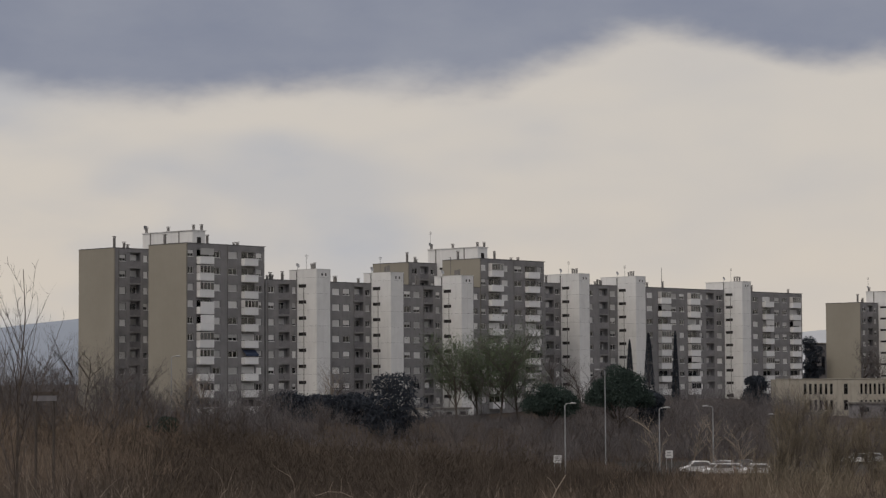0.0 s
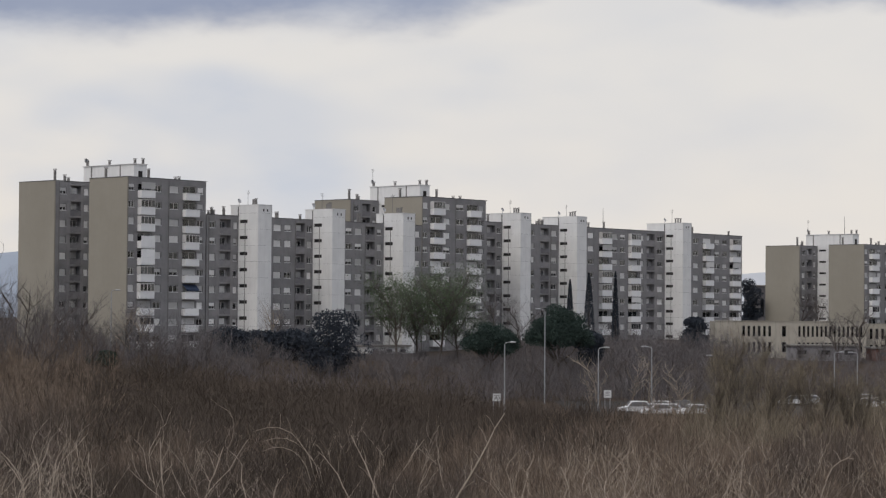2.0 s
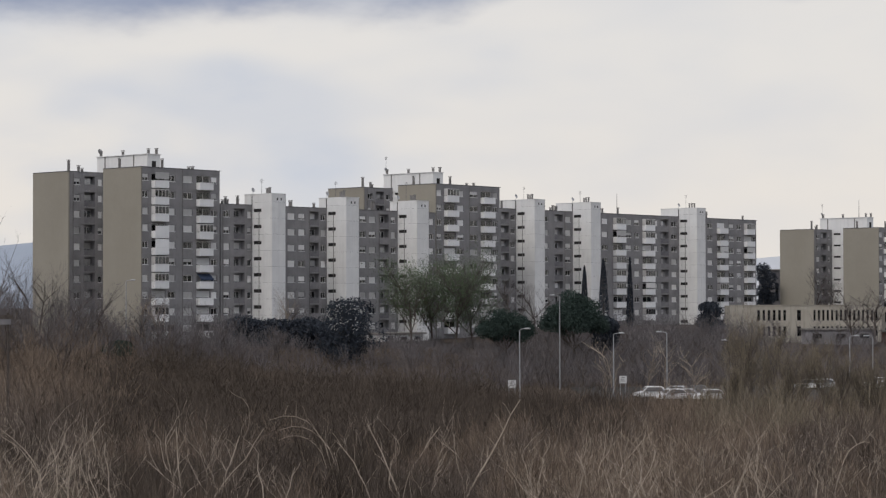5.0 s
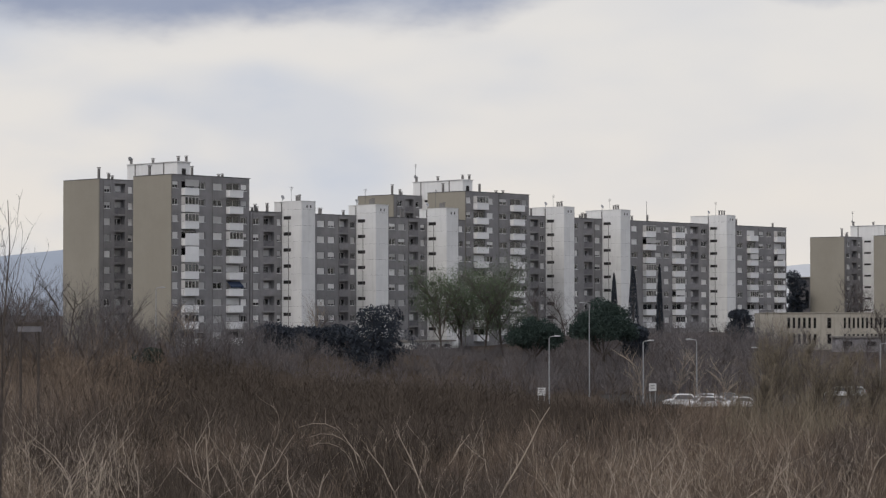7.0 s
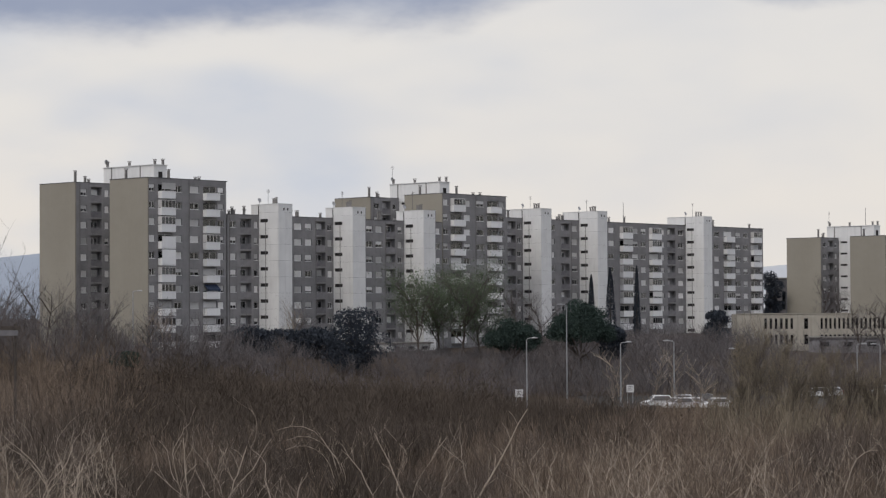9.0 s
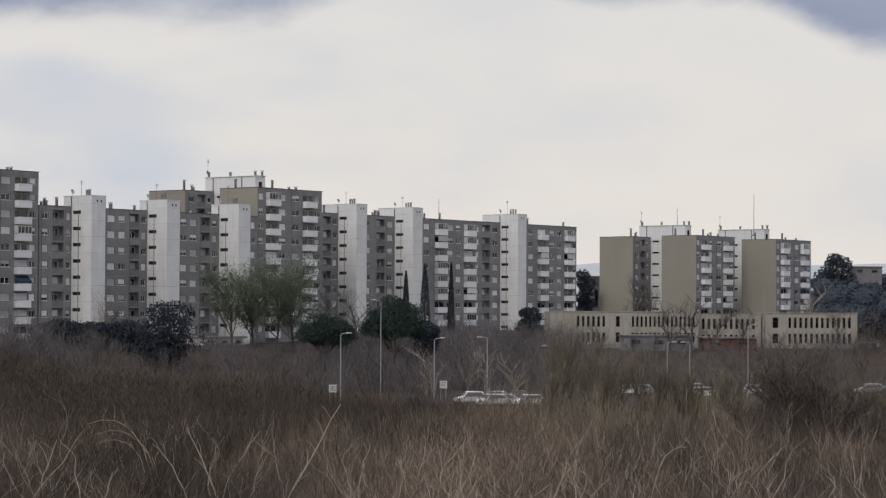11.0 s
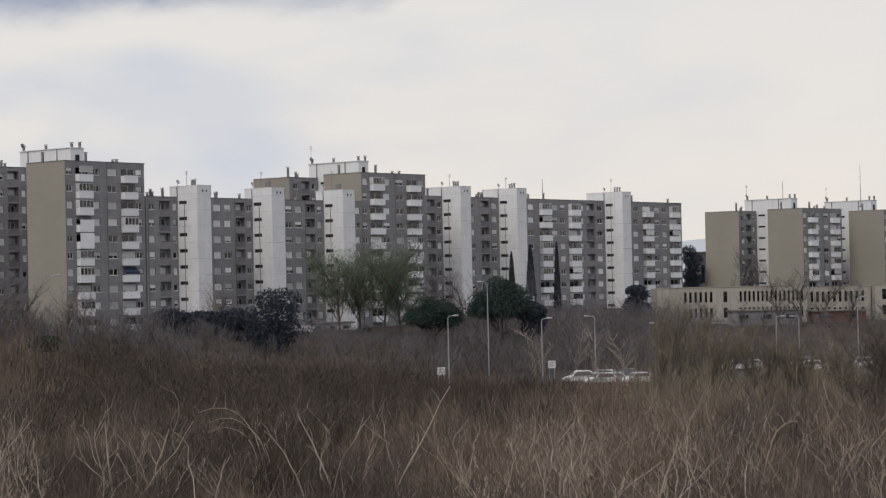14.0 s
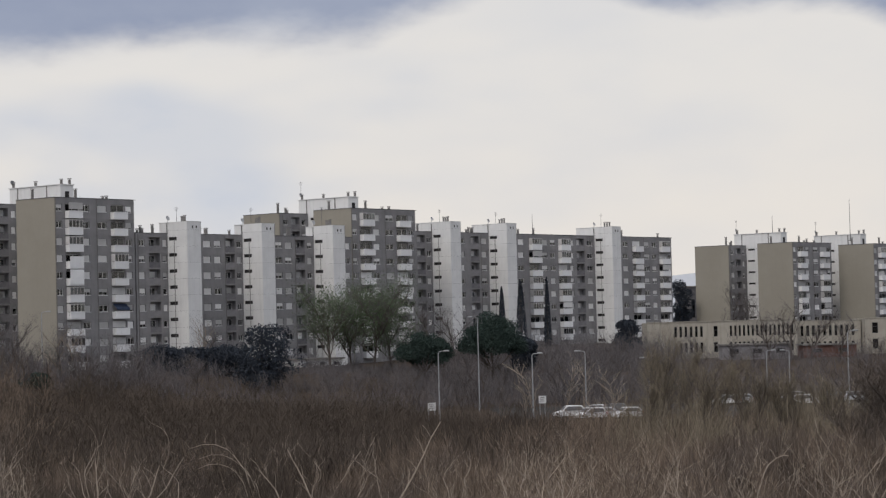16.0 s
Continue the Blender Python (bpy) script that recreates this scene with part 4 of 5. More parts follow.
# tall young trees near the camera at the west end
def poplar(bearing, dist, h, seed):
    """A slender leafless poplar: a forked leader with long rising branches and short twigs."""
    r = random.Random(seed)
    x, y = along(bearing, dist)
    t = thing("poplar_tree", pose(x, y, land(x, y)), "tall slender leafless poplar with rising branches", "tree", "slender poplars")
    s, lv = Shape(), Leaves(seed)
    lean, pts = r.gauss(0, 0.04), []
    for i in range(9):
        f = i / 8
        pts.append(Vector((lean * h * f + r.gauss(0, 0.09), r.gauss(0, 0.09), -0.3 + (h + 0.3) * f)))
    s.tube([tuple(p) for p in pts], [0.12 * (1 - 0.85 * i / 8) for i in range(9)], 6)
    b, e = [], []
    for i in range(22):
        f = r.uniform(0.35, 0.95)
        k = min(7, int(f * 8))
        p = pts[k].lerp(pts[k + 1], f * 8 - k)
        a = r.uniform(0, 6.283)
        d = Vector((math.cos(a) * 0.5, math.sin(a) * 0.5, r.uniform(0.8, 1.2))).normalized()
        ln = h * (1.02 - f) * r.uniform(0.4, 0.75) + 0.6
        limb = [p]
        for j in range(4):
            d = (d + Vector((r.gauss(0, 0.1), r.gauss(0, 0.1), 0.09))).normalized()
            limb.append(limb[-1] + d * ln / 4)
            for _ in range(3):
                w = (d + Vector((r.gauss(0, 0.5), r.gauss(0, 0.5), 0.15))).normalized()
                b.append(tuple(limb[-1]))
                e.append(tuple(limb[-1] + w * r.uniform(0.25, 0.9)))
        r0 = 0.05 * (1.15 - f)
        s.tube([tuple(p) for p in limb], [r0, r0 * 0.85, r0 * 0.65, r0 * 0.45, 0.008], 4)
    part("trunk", s, BARK, t, "grey-brown trunk and branches")
    lv.stems(b, e, 0.010, 0.08)
    part("crown", lv.mesh("crown", TWIG), None, t, "fine bare twigs")


for bearing, dist, h, seed in ((-0.2165, 112, 18.6, 91), (-0.2310, 108, 19.6, 92), (-0.2460, 105, 17.6, 93)):
    poplar(bearing, dist, h, seed)
# willows in olive bud
wr = random.Random(77)
for bearing, dist, h in ((0.124, 232, 6.5), (0.130, 240, 9.4), (0.136, 236, 10.4), (0.142, 246, 9.2), (0.149, 232, 7.4), (0.156, 238, 8.0), (0.165, 228, 6.8), (0.174, 236, 7.2), (0.184, 230, 6.2), (0.193, 225, 6.6),
                         (0.203, 230, 5.6), (0.212, 222, 6.4), (0.222, 218, 6.0), (0.268, 214, 5.4), (0.278, 220, 5.0)):
    x, y = along(bearing, dist)
    bare_tree(x, y, h, "bushy willow in olive-brown bud", int(bearing * 1000), 0.09, 0.5, BARK, OLIVE, 4, 0.9, OLIVE, 900, 0.05, "budding willows", "willow_tree", 1)
for bearing, dist, h, seed in ((0.2280, 190, 8.2, 131), (0.2370, 185, 10.4, 132), (0.2460, 188, 9.6, 133), (0.2560, 184, 8.2, 134), (0.2190, 180, 6.0, 135), (0.2660, 186, 6.4, 136), (0.2760, 188, 5.2, 137)):
    x, y = along(bearing, dist)
    bare_tree(x, y, h, "dense dark leafless thorn bush", seed, 0.12, 0.66, BARK, BROWN, 4, 0.4, None, 0, 0.1, "thorn bushes", "thorn_bush", 2)


# pale saplings that stand out of the scrub
def sapling(x, y, h, seed):
    """A few crooked pale stems from one root, each forking once or twice."""
    r = random.Random(seed)
    t = thing("sapling", pose(x, y, land(x, y)), "pale slender leafless sapling in the scrub", "sapling", "scrub saplings")
    for i in range(r.choice((1, 1, 2))):
        s = Shape()
        d = Vector((r.gauss(0, 0.3), r.gauss(0, 0.15), 1.0)).normalized()

        def grow(p, d, length, rad, level):
            pts, radii, n = [tuple(p)], [rad], 7
            for k in range(n):
                d = (d + Vector((r.gauss(0, 0.33), r.gauss(0, 0.2), 0.12))).normalized()
                p = p + d * length / n
                pts.append(tuple(p))
                radii.append(rad * (1 - 0.7 * (k + 1) / n))
                if level < 2 and k >= 1 and r.random() < (0.5 if level == 0 else 0.35):
                    e = (d + Vector((r.choice((-1, 1)) * r.uniform(0.3, 0.7), r.gauss(0, 0.3), 0.2))).normalized()
                    grow(p.copy(), e, length * r.uniform(0.35, 0.6), radii[-1] * 0.75, level + 1)
            s.tube(pts, radii, 4 if level == 0 else 3)
        grow(Vector((r.gauss(0, 0.25), 0, -0.3)), d, h * r.uniform(0.75, 1.1), r.uniform(0.03, 0.065), 0)
        part("stem", s, PALEBARK, t)


for i in range(170):
    d = math.sqrt(wr.uniform(106 ** 2, 175 ** 2))
    side = wr.random()
    bearing = wr.uniform(-0.27, -0.15) if side < 0.34 else wr.uniform(-0.15, 0.02) if side < 0.42 else wr.uniform(0.02, 0.40)
    x, y = along(bearing, d)
    sapling(x, y, wr.uniform(3.2, 6.0), 160 + i)
for bearing, dist, h, seed in ((-0.126, 132, 6.6, 901), (-0.119, 128, 7.0, 902), (-0.112, 130, 7.4, 903), (-0.106, 127, 6.8, 904), (-0.099, 131, 5.6, 905), (-0.192, 128, 7.6, 906), (-0.184, 131, 7.2, 907),
                               (-0.202, 126, 7.0, 908), (-0.176, 129, 6.6, 909), (-0.166, 133, 6.0, 910), (0.088, 126, 6.2, 911), (0.095, 130, 5.6, 912), (0.131, 128, 5.8, 913)):
    x, y = along(bearing, dist)
    sapling(x, y, h, seed)


def leaning_stem(bearing, dist, dx, h, r0, seed, droop=0.0):
    """One long pale stem that leans or arches over, with short side shoots."""
    r = random.Random(seed)
    x, y = along(bearing, dist)
    t = thing("leaning_sapling", pose(x, y, land(x, y)), "pale bent sapling leaning over the scrub", "sapling", "leaning saplings")
    pts, radii = [], []
    for i in range(9):
        f = i / 8
        pts.append((dx * f ** (1.0 + droop * 0.6) + r.gauss(0, 0.05), r.gauss(0, 0.05), -0.3 + (h + 0.3) * (f * (1 + droop) - droop * f ** 2.4)))
        radii.append(1.25 * r0 * (1 - 0.7 * f))
    part("trunk", Shape().tube(pts, radii, 6), PALEBARK, t)
    for i in range(3, 8):
        p = Vector(pts[i])
        d = Vector((r.uniform(-0.5, 0.5), r.uniform(-0.3, 0.3), r.uniform(0.3, 0.8))) * h * 0.28
        part("shoot", Shape().tube([tuple(p), tuple(p + d * 0.6 + Vector((0.05, 0, 0.05))), tuple(p + d)], (r0 * 0.4, r0 * 0.28, 0.01), 4), PALEBARK, t)


CANES = ((-0.0520, 150, -4.4, 5.0, 0.03, 3, 1.2), (-0.0500, 152, -4.2, 4.2, 0.028, 4, 1.2), (-0.0540, 151, -3.6, 3.6, 0.026, 5, 1.3), (0.1700, 135, 2.4, 4.6, 0.045, 14, 0.9),
         (0.0005, 135, 4.1, 7.2, 0.062, 1, 0.0), (-0.0205, 135, -2.4, 5.8, 0.055, 2, 0.25), (-0.0330, 132, -2.6, 5.0, 0.045, 21, 0.4))
STEMS = ((0.0500, 120, 1.2, 4.0, 0.05, 6), (0.0920, 118, -1.0, 4.6, 0.05, 7), (0.1190, 120, 1.6, 4.4, 0.05, 8), (0.1500, 116, -1.5, 3.8, 0.045, 9), (0.2000, 120, 1.0, 4.2, 0.05, 10),
         (-0.1500, 126, -0.8, 5.0, 0.05, 11), (-0.1080, 130, 1.6, 5.2, 0.06, 12), (-0.1200, 132, -0.5, 5.6, 0.06, 13), (0.2900, 122, -1.8, 3.8, 0.045, 15), (-0.1750, 118, 0.6, 5.2, 0.055, 16),
         (0.2450, 118, 1.4, 4.0, 0.045, 17), (0.3300, 125, 0.8, 3.6, 0.045, 18), (-0.0800, 122, 1.2, 4.0, 0.05, 19), (0.0700, 128, -1.8, 4.6, 0.05, 20))
for bearing, dist, dx, h, r0, seed, droop in CANES + tuple((*row, 0.0) for row in STEMS):
    leaning_stem(bearing, dist, dx, h, r0, seed, droop)


def far_woods():
    lv = Leaves(300)
    r = lv.r
    for i in range(1250):
        y = 455 + 235 * r.uniform() ** 0.8
        x = r.uniform(max(0.25 * y, 122), 0.45 * y + 60)
        crest = float(np.interp(x, [90, 165, 185, 215, 235, 312, 450], [4, 19, 18.5, 19, 21, 23, 24]))
        z = max(land(x, y), crest * math.sin(math.pi * max(0.0, min(0.5, (y - 570) / 260))))
        rad, h = r.uniform(3.4, 6.0), r.uniform(4.5, 8.0) + (5.5 * max(0.0, noise.noise((x * 0.06, 3.0, 0.0))) if y > 620 else 0.0)
        k = 130
        d = r.normal(size=(k, 3))
        d /= np.linalg.norm(d, axis=1)[:, None]
        d *= r.uniform(0.6, 1, (k, 1)) ** 0.4
        mid = np.array((x, y, z + h * 0.45))
        lv.cards(mid + d * (rad, rad, h * 0.55), 0.5)
        # the closed mass inside the crown, lumpy
        th, ph = np.meshgrid(np.linspace(0, 2 * np.pi, 10), np.linspace(0.05, np.pi - 0.05, 7))
        grid = np.stack([np.cos(th) * np.sin(ph), np.sin(th) * np.sin(ph), np.cos(ph)], -1) * (0.72 + 0.12 * np.sin(th * 3 + x) * np.sin(ph * 4 + y))[..., None]
        grid = mid + grid * (rad, rad, h * 0.55)
        lv.add(np.stack([grid[:-1, :-1], grid[1:, :-1], grid[1:, 1:], grid[:-1, 1:]], 2).reshape(-1, 3), 4)
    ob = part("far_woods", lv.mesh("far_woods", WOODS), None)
    tagged(ob, "dark pine wood on the ridge, coloured blue with haze", "wood", kind="stuff")


far_woods()
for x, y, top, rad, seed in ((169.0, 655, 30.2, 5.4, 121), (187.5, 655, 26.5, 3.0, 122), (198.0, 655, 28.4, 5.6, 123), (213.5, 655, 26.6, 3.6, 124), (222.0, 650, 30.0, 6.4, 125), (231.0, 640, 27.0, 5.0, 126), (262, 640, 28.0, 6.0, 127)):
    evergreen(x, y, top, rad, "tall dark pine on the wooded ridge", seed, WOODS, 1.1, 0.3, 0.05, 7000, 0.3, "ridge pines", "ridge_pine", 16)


# ---- scrub of the plain ----
def heights(xy):
    return np.array([land(float(p[0]), float(p[1])) for p in xy])


def scatter(r, n, b0, b1, d0, d1):
    """Places spread evenly over a wedge of the plain."""
    d = np.sqrt(r.uniform(d0 * d0, d1 * d1, n))
    b = r.uniform(b0, b1, n)
    shift = np.array([noise.noise((float(v) * 38.0, d0 * 0.01, 0.0)) for v in b])
    return np.stack([b * d, d + 0.12 * (d1 - d0) * shift], 1)


def brush(name, label, mat, seed, clumps, area, per, h0, h1, rad, width, lean=0.5, twigs=1):
    """Clumps of upright bowed shoots with side twigs, all in one mesh."""
    lv = Leaves(seed)
    r = lv.r
    c = scatter(r, clumps, *area)
    patch = np.array([noise.noise((p[0] * 0.03, p[1] * 0.02, seed)) for p in c])
    patch2 = np.array([noise.noise((p[0] * 0.11, p[1] * 0.05, seed + 9.0)) for p in c])
    ch = r.uniform(h0, h1, clumps) * (1.0 + 0.45 * patch + 0.5 * patch2)
    k = clumps * per
    idx = np.repeat(np.arange(clumps), per)
    crad = rad * r.uniform(0.6, 1.7, clumps)[idx]
    ang, far = r.uniform(0, 6.283, k), np.sqrt(r.uniform(0, 1, k))
    out = np.stack([np.cos(ang), np.sin(ang)], 1) * far[:, None]
    base = np.column_stack([c[idx] + out * crad[:, None] * 0.55, heights(c)[idx] - 0.1])
    hh = ch[idx] * r.uniform(0.5, 1.05, k) * (1.0 - 0.45 * far ** 2)
    tip = base + np.column_stack([out * crad[:, None] * 0.9 + r.normal(size=(k, 2)) * lean * hh[:, None] * 0.4, hh])
    w = width * r.uniform(0.6, 1.3, k)
    lv.stems(base, tip, w, 0.1)
    for _ in range(twigs):
        f = r.uniform(0.3, 0.95, (k, 1))
        st = base + (tip - base) * f
        d = r.normal(size=(k, 3)) * (0.6, 0.6, 0.4) + (0, 0, 0.5)
        lv.stems(st, st + d * hh[:, None] * 0.32, w * 0.6, 0.12)
    ob = part(name, lv.mesh(name, mat), None)
    tagged(ob, label, "scrub", kind="stuff")


def thicket(name, label, mat, seed, bushes, area, h0, h1, rad, per, width, twig=1.1, upright=0.45, patchy=False, wild=0.5):
    """Domed leafless bushes: fine twigs that radiate from many limbs, all in one mesh."""
    lv = Leaves(seed)
    r = lv.r
    c = scatter(r, bushes * (3 if patchy else 1), *area)
    c[:, 0] += r.normal(size=len(c)) * 0.011 * c[:, 1]
    if patchy:
        # growth gathers in stands with gaps between them
        stand = np.array([noise.noise((p[0] * 0.13, p[1] * 0.06, seed * 1.3)) for p in c])
        c = c[np.sort(np.argsort(-stand)[:bushes])]
    lift = np.array([noise.noise((p[0] * 0.06, p[1] * 0.04, seed * 0.7)) for p in c])
    ch = r.uniform(h0, h1, bushes) * (1.0 + 0.5 * lift)
    cr = rad * r.uniform(0.6, 1.4, bushes)
    foot = np.column_stack([c, heights(c) - 0.1])
    per = int(per * 0.5)
    k = bushes * per
    idx = np.repeat(np.arange(bushes), per)
    ang, up = r.uniform(0, 6.283, k), r.uniform(0.0, 1.0, k)
    flat = np.sqrt(1 - up * up)
    u = np.column_stack([np.cos(ang) * flat, np.sin(ang) * flat, up])
    lump = 0.82 + 0.3 * np.sin(ang * 3 + idx * 1.7) * np.sin(up * 5 + idx)
    f = (r.uniform(0.08, 1.0, k) ** 0.55 * lump)[:, None]
    size = np.column_stack([cr[idx], cr[idx], ch[idx]])
    start = foot[idx] + u * size * f * 0.9
    way = u * (1 - upright) + (0, 0, upright) + r.normal(size=(k, 3)) * wild
    lv.twigs(start, start + way * (twig * r.uniform(0.4, 1.3, k))[:, None], width * 1.7 * r.uniform(0.6, 1.3, k))
    limb = r.uniform(size=k) < 0.1
    lv.twigs(foot[idx][limb], start[limb], np.full(limb.sum(), width * 1.8))
    tagged(part(name, lv.mesh(name, mat), None), label, "scrub", kind="stuff")


# the far bank, its TWIG colour greyed in place of distance haze
thicket("bank_thicket", "grey-brown leafless thicket on the bank", TWIG, 402, 420, (-0.27, 0.03, 322, 380), 2.6, 5.2, 2.6, 130, 0.018)
thicket("slope_thicket", "grey leafless thicket below the flats", TWIG, 412, 480, (0.025, 0.14, 338, 408), 4.0, 7.4, 2.4, 160, 0.016)
thicket("school_thicket", "grey leafless thicket below the school", TWIG, 421, 460, (0.13, 0.42, 345, 408), 2.2, 5.4, 2.4, 130, 0.018)
thicket("west_trees", "tall grey leafless trees beside the towers", TWIG, 422, 62, (-0.25, -0.170, 330, 362), 8.5, 14.5, 3.4, 420, 0.016, 1.6)
thicket("gable_thicket", "grey leafless growth below the gables", TWIG, 423, 70, (-0.175, -0.095, 335, 358), 4.5, 8.5, 2.8, 220, 0.016, 1.4)
thicket("wood_edge_thicket", "dark thicket below the wood", BROWN, 419, 380, (0.255, 0.44, 404, 470), 2.2, 5.5, 2.6, 120, 0.02)
thicket("terrace_thicket", "grey-brown thicket below the row", TWIG, 418, 260, (0.045, 0.14, 395, 446), 3.4, 6.4, 2.4, 130, 0.018)
# the great dark mound and what grows beside it
thicket("dark_mound", "dense dark brown leafless thicket", MOUND, 401, 900, (-0.160, 0.004, 172, 322), 3.4, 5.6, 2.8, 260, 0.017, 0.75, 0.15, False, 0.8)
thicket("mound_edge", "thinner dark brown thicket", MOUND, 411, 420, (0.0, 0.075, 180, 282), 1.4, 3.2, 2.2, 150, 0.016)
thicket("west_dark_bush", "dark brown leafless bush", MOUND, 424, 36, (-0.182, -0.152, 215, 240), 4.4, 6.2, 2.6, 260, 0.016)
thicket("west_thicket", "grey-brown thicket at the west end", RUSSET, 409, 480, (-0.29, -0.158, 205, 335), 3.6, 6.6, 2.6, 170, 0.016, 1.2, 0.4, False, 0.7)
thicket("east_thicket", "tawny scrub before the car park", RUSSET, 403, 560, (0.06, 0.275, 175, 276), 1.5, 3.3, 2.2, 150, 0.014)
thicket("olive_brush", "olive-brown budding willow brush", OLIVE, 414, 150, (0.121, 0.232, 200, 262), 2.6, 5.0, 1.8, 190, 0.014, 1.4, 0.7, True)
thicket("willow_brush", "tall olive-brown willow shoots", OLIVE, 416, 24, (0.122, 0.160, 222, 248), 5.2, 7.6, 1.8, 150, 0.013, 1.8, 0.75)
thicket("car_park_hedge", "low dark scrub along the car park", BROWN, 415, 330, (0.012, 0.42, 262, 284), 0.4, 1.1, 1.6, 80, 0.016, 0.6)
thicket("lot_scrub", "brown scrub before the parked cars", BROWN, 420, 120, (0.245, 0.318, 262, 300), 1.2, 3.0, 1.8, 110, 0.016, 0.8)
brush("east_grass", "short tawny grass beside the path", RUSSET, 413, 900, (0.27, 0.42, 180, 228), 12, 0.4, 1.0, 1.4, 0.02)
# the near plain
thicket("plain_scrub", "tawny winter scrub on the plain", RUSSET, 404, 620, (-0.29, 0.41, 94, 205), 2.4, 4.6, 2.0, 300, 0.009, 1.0, 0.6, True)
thicket("dark_scrub", "dark brown brambles on the plain", BROWN, 405, 620, (-0.29, 0.41, 95, 225), 2.2, 4.4, 2.2, 280, 0.011, 1.0, 0.4, True)
thicket("low_scrub", "low brown brambles between the bushes", BROWN, 427, 700, (-0.29, 0.41, 92, 200), 0.8, 2.0, 2.2, 130, 0.010, 0.9, 0.4)
thicket("mound_front", "dark brown brambles before the thicket", MOUND, 425, 300, (-0.150, 0.0, 116, 178), 2.0, 3.8, 2.4, 220, 0.011, 1.1, 0.45, True)
thicket("east_front", "dark tangled scrub in front of the willows", BROWN, 426, 330, (0.15, 0.34, 112, 190), 2.8, 5.0, 2.2, 280, 0.011, 1.1, 0.5, True)
thicket("east_tawny", "tawny scrub in front of the willows", RUSSET, 428, 260, (0.02, 0.34, 112, 185), 2.4, 4.4, 1.8, 260, 0.010, 1.1, 0.6, True)
thicket("west_brush", "tall grey-brown brush at the west end", BROWN, 429, 64, (-0.29, -0.168, 160, 186), 6.8, 9.2, 2.4, 300, 0.012, 1.5, 0.65)
thicket("foot_scrub", "low grey scrub at the foot of the flats", TWIG, 430, 130, (-0.035, 0.035, 372, 396), 0.4, 1.2, 2.0, 110, 0.018, 0.8)
def tangle(name, label, mat, seed, shoots, area, h0, h1, width):
    """Crooked forking shoots that wander upwards out of the scrub, all in one mesh."""
    lv = Leaves(seed)
    r = lv.r
    c = scatter(r, shoots * 2, *area)
    stand = np.array([noise.noise((p[0] * 0.16, p[1] * 0.07, seed * 1.1)) for p in c])
    c = c[np.argsort(-stand)[:shoots]]
    p = np.column_stack([c, heights(c) + r.uniform(0.0, 0.8, shoots)])
    d = r.normal(size=(shoots, 3)) * (0.45, 0.3, 0.1) + (0, 0, 1.0)
    ln, w = r.uniform(h0, h1, shoots), width * r.uniform(0.6, 1.4, shoots)
    for level in range(3):
        forks = []
        for i in range(6):
            d = d + r.normal(size=d.shape) * (0.42, 0.25, 0.2)
            d /= np.linalg.norm(d, axis=1)[:, None]
            q = p + d * (ln / 6)[:, None]
            lv.twigs(p, q, w * (1 - 0.1 * i))
            p = q
            if i in (2, 4):
                forks.append((p.copy(), d.copy()))
        if level == 2:
            break
        p = np.concatenate([f[0] for f in forks])
        d = np.concatenate([f[1] for f in forks]) + r.normal(size=(len(p), 3)) * (0.7, 0.4, 0.3)
        ln, w = np.tile(ln * 0.5, 2), np.tile(w * 0.68, 2)
    tagged(part(name, lv.mesh(name, mat), None), label, "scrub", kind="stuff")


tangle("pale_tangle", "pale crooked shoots standing out of the scrub", PALEBARK, 441, 270, (0.01, 0.175, 104, 165), 2.4, 4.4, 0.029)
tangle("east_tangle", "pale crooked shoots in the dark eastern scrub", PALEBARK, 447, 120, (0.17, 0.41, 106, 170), 2.2, 4.0, 0.022)
tangle("west_tangle", "pale crooked shoots at the west end", PALEBARK, 442, 170, (-0.29, -0.15, 106, 165), 2.6, 5.0, 0.029)
tangle("mid_tangle", "pale crooked shoots before the dark thicket", PALEBARK, 443, 60, (-0.15, 0.01, 118, 180), 2.2, 4.2, 0.024)
tangle("dark_tangle", "dark crooked branches in the scrub", BARK, 444, 300, (-0.29, 0.41, 104, 180), 2.6, 4.8, 0.024)
tangle("willow_tangle", "olive-brown crooked willow shoots", OLIVE, 445, 240, (0.122, 0.26, 185, 255), 3.6, 6.6, 0.022)
tangle("thorn_tangle", "dark arching thorn branches", BARK, 446, 110, (0.215, 0.268, 172, 190), 3.6, 6.2, 0.03)
brush("straw_reeds", "pale straw-coloured dead reeds", STRAW, 406, 420, (-0.29, -0.155, 100, 200), 16, 1.6, 3.8, 1.5, 0.012)
brush("pale_shoots", "pale slender shoots in the scrub", PALEBARK, 408, 160, (-0.29, 0.41, 98, 195), 3, 2.2, 4.6, 0.6, 0.015, 0.7, 2)


# ---- car park ----
def slab(name, label, mat, x0, x1, y0, y1, lift, kind="structure"):
    """A sheet laid on the ground, cut fine enough to follow it."""
    s, nx, ny = Shape(), max(2, int((x1 - x0) / 6)), max(2, int((y1 - y0) / 6))
    for j in range(ny + 1):
        for i in range(nx + 1):
            x, y = x0 + (x1 - x0) * i / nx, y0 + (y1 - y0) * j / ny
            s.v.append((x, y, land(x, y) + lift))
    for j in range(ny):
        for i in range(nx):
            a = j * (nx + 1) + i
            s.f.append((a, a + 1, a + nx + 2, a + nx + 1))
            s.m.append(0)
    tagged(part(name, s, mat), label, name, kind=kind)


